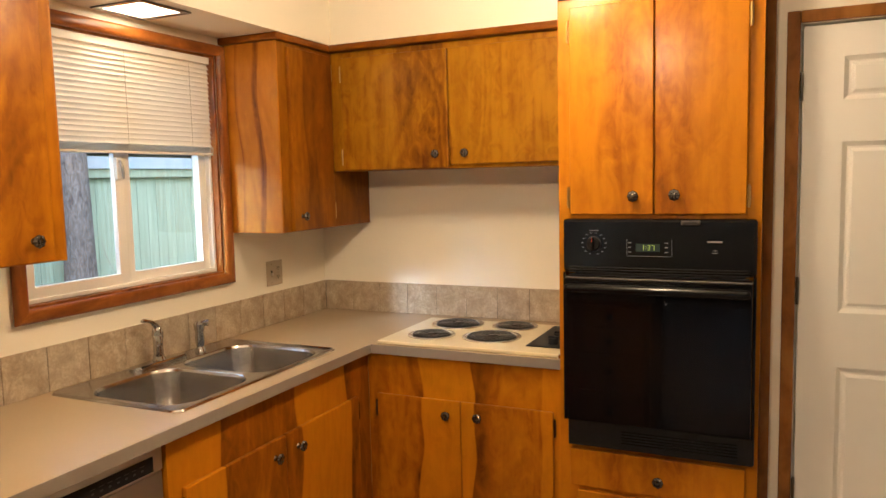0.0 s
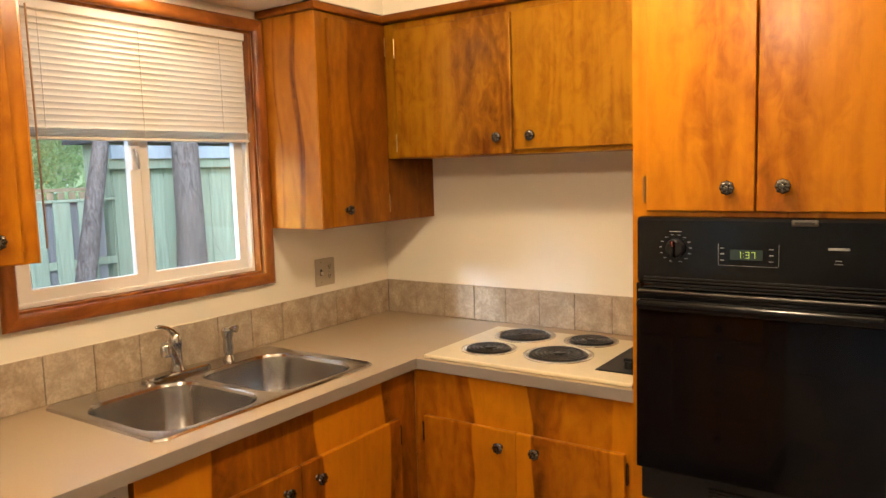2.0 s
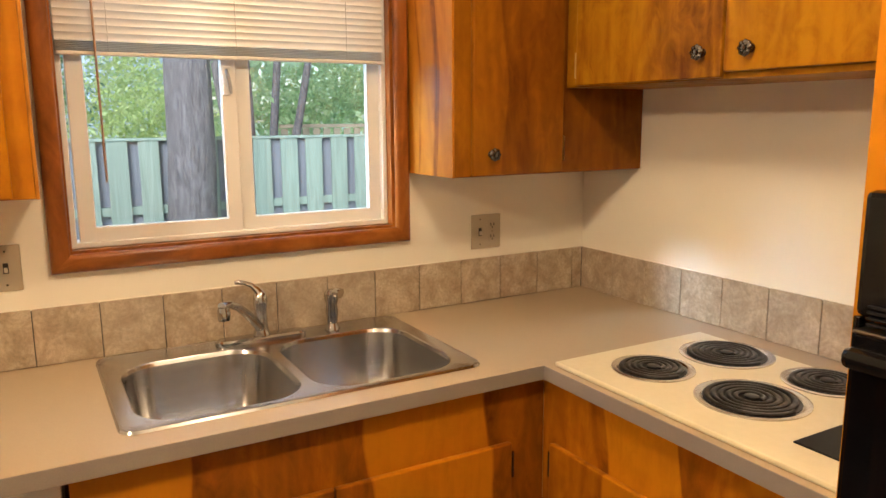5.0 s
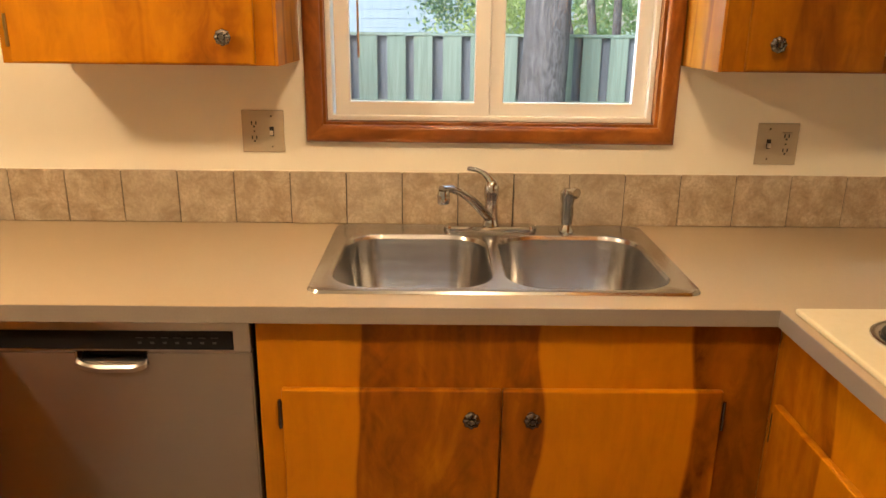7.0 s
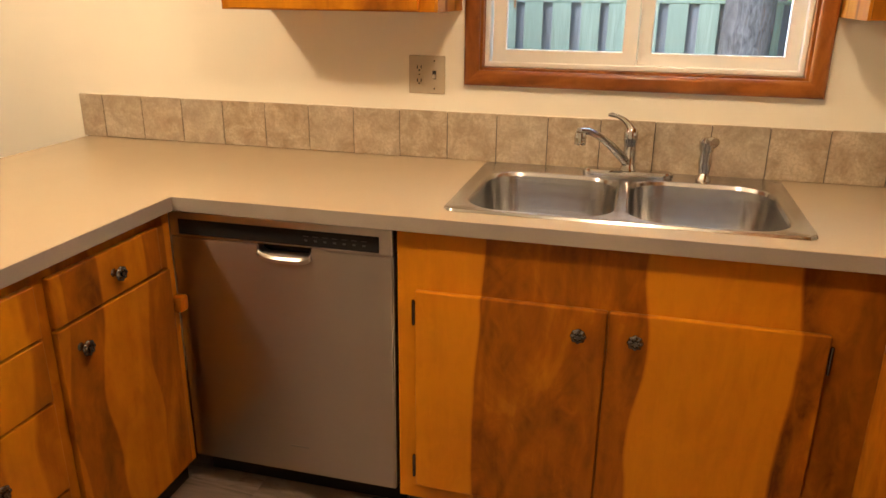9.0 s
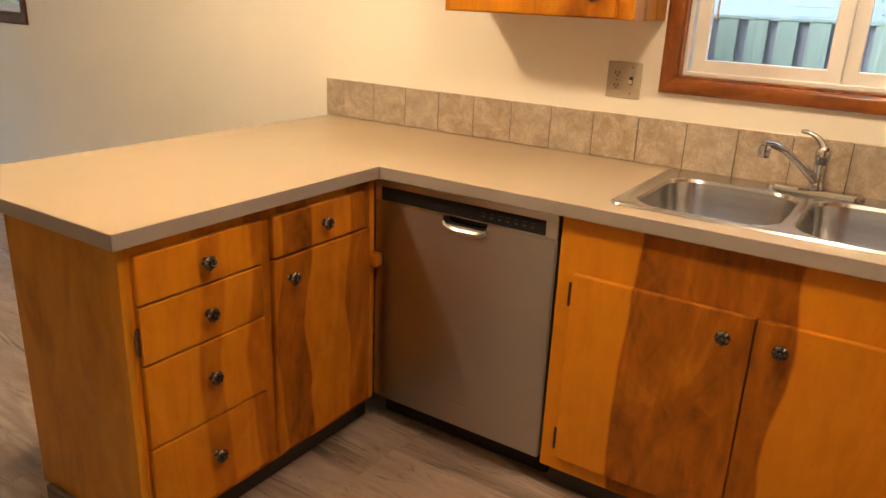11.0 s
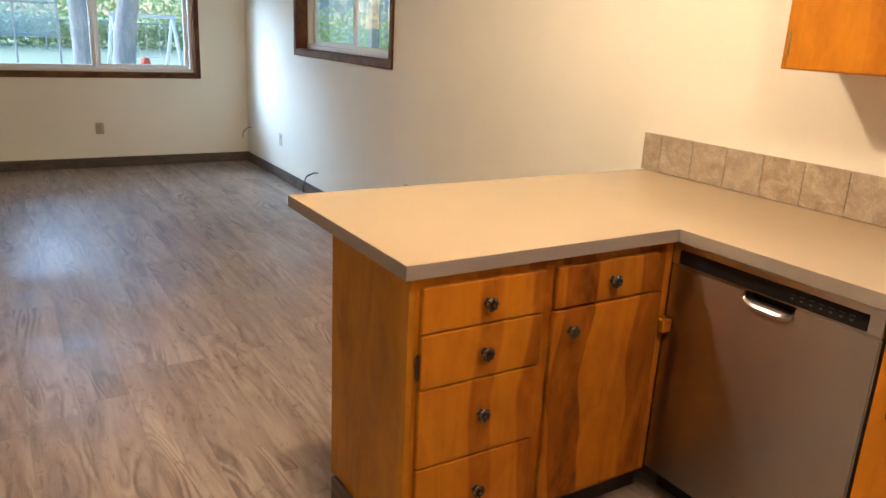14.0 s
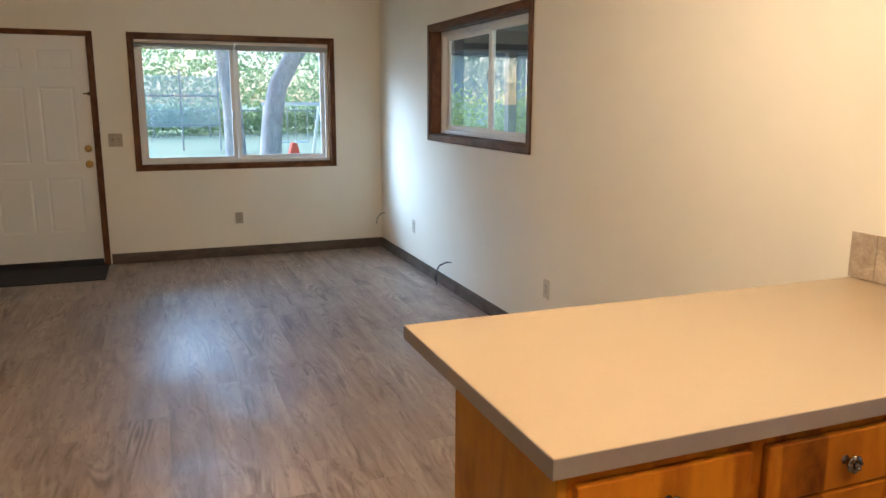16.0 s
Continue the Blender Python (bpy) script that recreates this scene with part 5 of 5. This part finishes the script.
def leaves(centres, spread, count, size, rng):
    """Many small folded leaves scattered round the centres."""
    n = count * len(centres)
    c = np.repeat(np.array(centres, float), count, 0) + rng.normal(0, 1, (n, 3)) * np.array(spread)
    a, b = rng.normal(0, 1, (n, 3)), rng.normal(0, 1, (n, 3))
    a /= np.linalg.norm(a, axis=1)[:, None]
    b = np.cross(a, b)
    b /= np.linalg.norm(b, axis=1)[:, None]
    w = (size * rng.uniform(0.6, 1.4, n))[:, None]
    v = np.stack([c - a * w, c + b * w * 0.45, c + a * w, c - b * w * 0.45], 1).reshape(-1, 3)
    f = np.arange(4 * n).reshape(-1, 4)
    me = bpy.data.meshes.new("crown")
    me.from_pydata(v.tolist(), [], f.tolist())
    return me


def plant(name, trunks, centres, spread, count, size, bark_mat, leaf_mat, label, seed, cat="tree"):
    base = trunks[0][0][0] if trunks else centres[0]
    top = thing(name, (base[0], base[1], -0.35), label, cat)
    for pts, radii in trunks:
        bm = tube(bmesh.new(), pts, radii, 12)
        for v in bm.verts:
            v.co += Vector((noise.noise(v.co * 3.1), noise.noise(v.co * 3.1 + Vector((7, 0, 0))), 0)) * radii[0] * 0.14
        part("trunk", bm, bark_mat, top)
    if count:
        me = leaves(centres, spread, count, size, np.random.default_rng(seed))
        me.materials.append(leaf_mat)
        ob = new("crown", me)
        ob.parent = top
        ob.matrix_parent_inverse = Matrix.Translation(-BASE[top.name])
    return top


def trunk(x, y, r, top, lean=(0, 0), n=9):
    return ([(x + lean[0] * i / n, y + lean[1] * i / n, -0.36 + (top + 0.36) * i / n) for i in range(n + 1)], [r * (1.25 if i == 0 else 1) * (1 - 0.45 * i / n) for i in range(n + 1)])


# back yard, seen through the kitchen window
FX = -6.2
fence = thing("board_fence", (FX, -1, -0.35), "weathered green-grey board-on-board fence", "fence")
me = mesh_of("fence_board", boxed((-0.010, -0.10, 0.0), (0.010, 0.10, 1.68), 0.004), M_FENCE)
back = mesh_of("fence_board", boxed((-0.010, -0.10, 0.0), (0.010, 0.10, 1.68), 0.004), M_FENCEBACK)
for i in range(-30, 12):
    y = i * 0.30
    if y < 2.4:
        fitted("fence_board", me, fence, pose(FX + 0.035, y + random.uniform(-0.01, 0.01), -0.35, 0, 0, random.uniform(-1, 1)))
        fitted("fence_board", back, fence, pose(FX - 0.035, y + 0.15 + random.uniform(-0.01, 0.01), -0.37, 0, 0, random.uniform(-1, 1)))
for z in (0.05, 0.55):
    part("fence_rail", boxed((FX - 0.022, -9.2, z), (FX + 0.022, 2.45, z + 0.09)), M_FENCE, fence)
part("fence_cap", boxed((FX - 0.06, -9.2, 1.315), (FX + 0.06, 2.45, 1.345), 0.004), M_FENCE, fence)

shed = thing("garden_shed", (-8, 5, -0.35), "green-grey shed with vertical boards and pale eave", "shed")
me = mesh_of("wall_board", boxed((-0.012, -0.085, 0.0), (0.012, 0.085, 2.02), 0.004), M_GREENSIDE)
for i in range(34):
    fitted("wall_board", me, shed, pose(FX + 0.02 + random.uniform(-0.004, 0.004), 2.55 + i * 0.176, -0.35))
part("wall", boxed((-6.75, 2.45, -0.35), (FX, 8.5, 2.0)), M_GREENSIDE, shed, smooth=0)
part("eave_board", boxed((FX + 0.0325, 2.35, 1.68), (FX + 0.16, 8.6, 1.80), 0.004), M_GREENSIDE, shed)
part("fascia", boxed((FX + 0.1625, 2.35, 1.80), (FX + 0.22, 8.6, 1.96), 0.004), M_SIDING, shed, "pale fascia board")
bm = boxed((-6.95, 2.3, 2.0), (FX + 0.25, 8.7, 2.06))
part("roof", bm, M_PORCH, shed)

lat = thing("tan_fence", (-8.4, 1, -0.35), "tan lattice-topped fence beyond the yard", "fence")
part("rail", boxed((-8.42, 1.5, 1.40), (-8.38, 4.4, 1.45)), M_FENCETAN, lat)
part("rail", boxed((-8.42, 1.5, 1.05), (-8.38, 4.4, 1.10)), M_FENCETAN, lat)
me = mesh_of("picket", boxed((-0.01, -0.05, 0), (0.01, 0.05, 1.74)), M_FENCETAN)
for i in range(18):
    fitted("picket", me, lat, pose(-8.365, 1.56 + i * 0.16, -0.35))

nb = thing("neighbour_house", (-13, -5, -0.35), "pale blue-grey neighbour house with lap siding", "house")
part("wall", boxed((-18, -9.5, -0.35), (-13, 1.3, 5.0)), M_SIDING, nb, smooth=0)
me = mesh_of("siding_board", boxed((0.0, -5.4, 0.0), (0.02, 5.4, 0.165), 0.003), M_SIDING)
for i in range(30):
    fitted("siding_board", me, nb, pose(-13 + 0.003, -4.1, -0.2 + i * 0.17, 0, 4, 0))
part("roof", boxed((-18.5, -10, 5.0), (-12.5, 1.8, 5.2)), M_PORCH, nb, smooth=0)

plant("pine_tree", [trunk(-5.65, -0.30, 0.265, 6.5, (0, 0.12))], [(-5.6, -0.3, 6.2)], (0.9, 0.9, 0.6), 1200, 0.10, M_BARK, M_LEAFDARK, "thick pine trunk with rough bark before the fence", 1)
plant("leaning_tree", [trunk(-5.55, 1.52, 0.125, 3.6, (0, 0.75))], [(-5.5, 2.3, 3.9)], (0.6, 0.6, 0.4), 700, 0.09, M_BARK, M_LEAF, "slender leaning tree beside the fence", 2)
plant("pine_tree", [trunk(-5.55, 3.06, 0.20, 6.0)], [(-5.6, 3.0, 5.6)], (0.9, 0.9, 0.6), 1200, 0.10, M_BARK, M_LEAFDARK, "pine trunk in front of the shed", 3)
plant("multi_stem_tree", [trunk(-8.0, 0.75 + 0.13 * k, 0.07, 3.6, (0.2 * (k - 2), 0.38 * (k - 2.2))) for k in range(5)], [(-8, 0.9 + 0.5 * k, 3.4) for k in (-1, 0, 1)], (0.5, 0.45, 0.5), 700, 0.05, M_BARK, M_LEAF, "multi-stemmed tree behind the fence", 4)
plant("shrub", [], [(-8.3, -0.75, 1.55), (-8.9, -0.1, 1.5), (-9.2, -0.35, 2.3)], (0.32, 0.34, 0.26), 2000, 0.034, M_BARK, M_LEAFYELLOW, "bright yellow-green shrub behind the fence", 5, "shrub")
plant("shrub", [], [(-8.0, -1.52, 2.9), (-8.0, -1.42, 2.3), (-8.0, -1.32, 1.85)], (0.17, 0.16, 0.24), 1100, 0.035, M_BARK, M_LEAFDARK, "drooping dark conifer branch", 6, "shrub")
plant("shrub", [], [(-10.2, 2.2, 1.7), (-10.4, 3.2, 1.8), (-10.0, 1.2, 1.4), (-10.6, 4.2, 2.2), (-11, 0.2, 1.9)], (0.5, 0.5, 0.35), 1500, 0.05, M_BARK, M_LEAF, "dense shrubs beyond the tan fence", 7, "shrub")
plant("far_trees", [], [(-22, -16 + 4.2 * k, 2.2 + 1.6 * (k % 3)) for k in range(14)], (1.7, 2.0, 1.6), 2600, 0.22, M_BARK, M_LEAFPALE, "distant trees with haze in their leaf colour", 8)
for s0, (bx, by) in enumerate(((-5.2, -0.35), (-5.15, 2.9), (-5.1, 2.0), (-5.2, 3.5))):
    tw = thing("dry_twigs", (bx, by, -0.35), "bare dry twigs at the foot of a tree", "twigs")
    rng = random.Random(40 + s0)
    for k in range(9):
        p = Vector((bx, by + rng.uniform(-0.2, 0.2), -0.35))
        d = Vector((rng.uniform(-0.1, 0.1), rng.uniform(-0.5, 0.5), 1.0))
        pts = [p.copy()]
        for q in range(5):
            p = p + d * rng.uniform(0.16, 0.30)
            d += Vector((rng.uniform(-0.15, 0.15), rng.uniform(-0.5, 0.5), rng.uniform(-0.35, 0.05)))
            pts.append(p.copy())
        part("twig", tube(bmesh.new(), pts, [0.009, 0.008, 0.006, 0.005, 0.004, 0.002], 5), M_TWIG, tw)

# street side, seen through the front window
plant("street_tree", [([(0.92, -14.0, -0.36), (0.90, -14.0, 0.6), (0.93, -14.0, 1.4), (1.02, -14.0, 2.3), (1.14, -14.0, 3.4)], [0.19, 0.16, 0.145, 0.13, 0.11])], [(2.1 + 0.5 * k, -14.4, 2.75 + 0.22 * (k % 2)) for k in range(-2, 4)], (0.42, 0.6, 0.26), 1100, 0.032, M_BARKLITE, M_LEAF, "grey-barked street tree with green leaves", 11)
plant("street_tree", [([(0.40, -14.2, -0.36), (0.30, -14.2, 0.5), (0.27, -14.2, 1.1), (0.16, -14.2, 1.7), (-0.16, -14.2, 2.25), (-0.65, -14.2, 2.8), (-1.3, -14.2, 3.3)], [0.22, 0.18, 0.165, 0.155, 0.14, 0.12, 0.10])], [(-0.8 + 0.5 * k, -14.8, 2.6 + 0.2 * (k % 2)) for k in range(-2, 3)], (0.38, 0.6, 0.28), 800, 0.032, M_BARKLITE, M_LEAFDARK, "curved grey tree trunk leaning over the lawn", 12)
plant("far_trees", [], [(-16 + 2.6 * k, -47, 1.2 + 1.2 * (k % 2)) for k in range(14)] + [(-16 + 2.6 * k, -48, 4.6 + 1.1 * (k % 3)) for k in range(14)], (1.3, 0.9, 1.1), 1100, 0.15, M_BARK, M_LEAFPALE, "trees behind the playing field, haze in their leaf colour", 13)
plant("hedge", [], [(-14 + 1.2 * k, -43.5, 0.35) for k in range(20)], (0.5, 0.4, 0.35), 260, 0.16, M_BARK, M_LEAF, "green hedge behind the wire fence", 14, "hedge")
wf = thing("wire_fence", (-4, -40, -0.35), "galvanised chain-link fence across the lawn", "fence")
me = mesh_of("post", tube(bmesh.new(), [(0, 0, 0), (0, 0, 1.35)], 0.035, 8), M_GALV)
for k in range(10):
    fitted("post", me, wf, pose(-16 + 2.6 * k, -40, -0.35))
part("top_rail", tube(bmesh.new(), [(-16, -40, 0.95), (8, -40, 0.95)], 0.03, 6), M_GALV, wf)
bm = bmesh.new()
for k in range(-5, 100):
    x = -16 + 0.24 * k
    for s1 in (-1, 1):
        tube(bm, [(x, -40, -0.33 if s1 > 0 else 0.93), (x + 1.26, -40, 0.93 if s1 > 0 else -0.33)], 0.010, 3)
tagged(part("wire_mesh", bm, M_GALV, wf, smooth=0), kind="stuff")
nt = thing("ball_net", (1.2, -30, -0.35), "tall blue sports net on thin posts", "net")
for x in (2.7, 1.2, -0.1):
    part("post", tube(bmesh.new(), [(x, -30, -0.36), (x, -30, 2.5)], 0.035, 8), M_GALV, nt)
for z in (0.55, 1.6):
    part("rail", tube(bmesh.new(), [(2.7, -30, z), (-0.1, -30, z)], 0.03, 6), M_GALV, nt)
bm = bmesh.new()
for k in range(48):
    tube(bm, [(2.7 - 0.06 * k, -30.03, 0.5), (2.7 - 0.06 * k, -30.03, 2.3)], 0.009, 3)
for k in range(32):
    tube(bm, [(2.7, -30.03, 0.5 + 0.058 * k), (-0.12, -30.03, 0.5 + 0.058 * k)], 0.008, 3)
tagged(part("net", bm, M_NET, nt, smooth=0), kind="stuff")
sw = thing("swing_set", (-1.6, -24, -0.35), "white A-frame swing set on the lawn", "swing set")
for x in (-0.95, -2.55):
    for dy in (-0.7, 0.7):
        part("leg", tube(bmesh.new(), [(x - 0.16 * dy, -24 + dy, -0.36), (x, -24, 1.35)], 0.05, 8), M_WHITEPL, sw)
part("beam", tube(bmesh.new(), [(-0.85, -24, 1.35), (-2.65, -24, 1.35)], 0.055, 8), M_WHITEPL, sw)
for x in (-1.4, -2.0):
    for d0 in (-0.18, 0.18):
        part("chain", tube(bmesh.new(), [(x + d0, -24, 1.33), (x + d0, -24, 0.25)], 0.012, 5), M_GALV, sw)
    part("swing_seat", boxed((x - 0.2, -24.1, 0.22), (x + 0.2, -23.9, 0.25), 0.01), M_NET, sw, "blue plastic seat")
sl = thing("toy_slide", (-1.5, -22, -0.35), "small red plastic slide on the lawn", "slide")
bm = bmesh.new()
pr = [(-1.66, -0.36), (-1.50, 0.32), (-1.38, 0.32), (-1.20, -0.36)]
fa = bm.faces.new([bm.verts.new((x, -22, z)) for x, z in pr])
r = bmesh.ops.extrude_face_region(bm, geom=[fa])
for v in r["geom"]:
    if isinstance(v, bmesh.types.BMVert):
        v.co.y -= 0.4
bmesh.ops.recalc_face_normals(bm, faces=bm.faces)
bmesh.ops.bevel(bm, geom=list(bm.edges), offset=0.02, segments=2, affect="EDGES")
part("chute", bm, M_RED, sl)

# covered porch, seen through the side window
po = thing("side_porch", (-2, -8, -0.35), "dark grey covered side porch with posts", "porch")
part("roof_deck", boxed((-4.6, -10.4, 2.34), (-0.30, -4.4, 2.46)), M_PORCH, po, smooth=0)
part("beam", boxed((-4.6, -10.4, 2.08), (-0.30, -10.2, 2.34), 0.01), M_PORCH, po)
part("beam", boxed((-4.6, -10.19, 2.12), (-4.45, -4.4, 2.34), 0.01), M_PORCH, po)
for x in (-0.95, -2.25, -2.62):
    part("post", boxed((x - 0.06, -10.36, -0.36), (x + 0.06, -10.24, 2.08), 0.008), M_PORCH, po)
plant("shrub", [], [(-1.2 - 0.42 * k, -11.8, 0.85 + 0.14 * (k % 3)) for k in range(10)], (0.22, 0.3, 0.28), 1000, 0.04, M_BARK, M_LEAF, "bright green shrubs beside the porch", 21, "shrub")
# Added building: its pale wall stands in for blue-grey haze beyond the porch.
gr = thing("added_garage", (-6, -18, -0.35), "added pale blue-grey garage standing in for haze beyond the porch", "garage")
part("wall", boxed((-11, -20, -0.35), (-3.0, -17, 2.45)), M_SIDING, gr, smooth=0)
part("garage_door", boxed((-9.4, -16.99, -0.35), (-6.6, -16.95, 1.9), 0.01), M_WHITEPL, gr, "white garage door")
part("roof", boxed((-11.4, -20.3, 2.45), (-2.6, -16.6, 2.62)), M_PORCH, gr, smooth=0)
plant("far_trees", [], [(-9 - 1.6 * k, -24, 3.2 + 1.2 * (k % 3)) for k in range(7)], (0.9, 0.9, 0.7), 420, 0.16, M_BARK, M_LEAFDARK, "trees beyond the porch", 22)

# ---- floor planks ----
PW, PL, cache = 0.178, 1.22, {}
rows = int(math.ceil(EAST / PW))
for i in range(rows):
    y = FRONT - random.uniform(0, PL)
    while y < DOORWALL + 0.6:
        a, b = max(y, FRONT), min(y + PL, -0.001)
        x1 = min((i + 1) * PW, EAST)
        key = (round(b - a, 2), round(x1 - i * PW, 3))
        if b - a > 0.02:
            if key not in cache:
                bm = boxed((0.0002, 0.0002, -0.008), (x1 - i * PW - 0.0002, key[0] - 0.0002, 0.0), 0.0003)
                cache[key] = mesh_of("plank", bm, M_PLANK, 0)
            ob = new("plank", cache[key])
            ob.parent = floor
            ob.matrix_basis = pose(i * PW, a, random.uniform(-0.0002, 0.0))
        y += PL
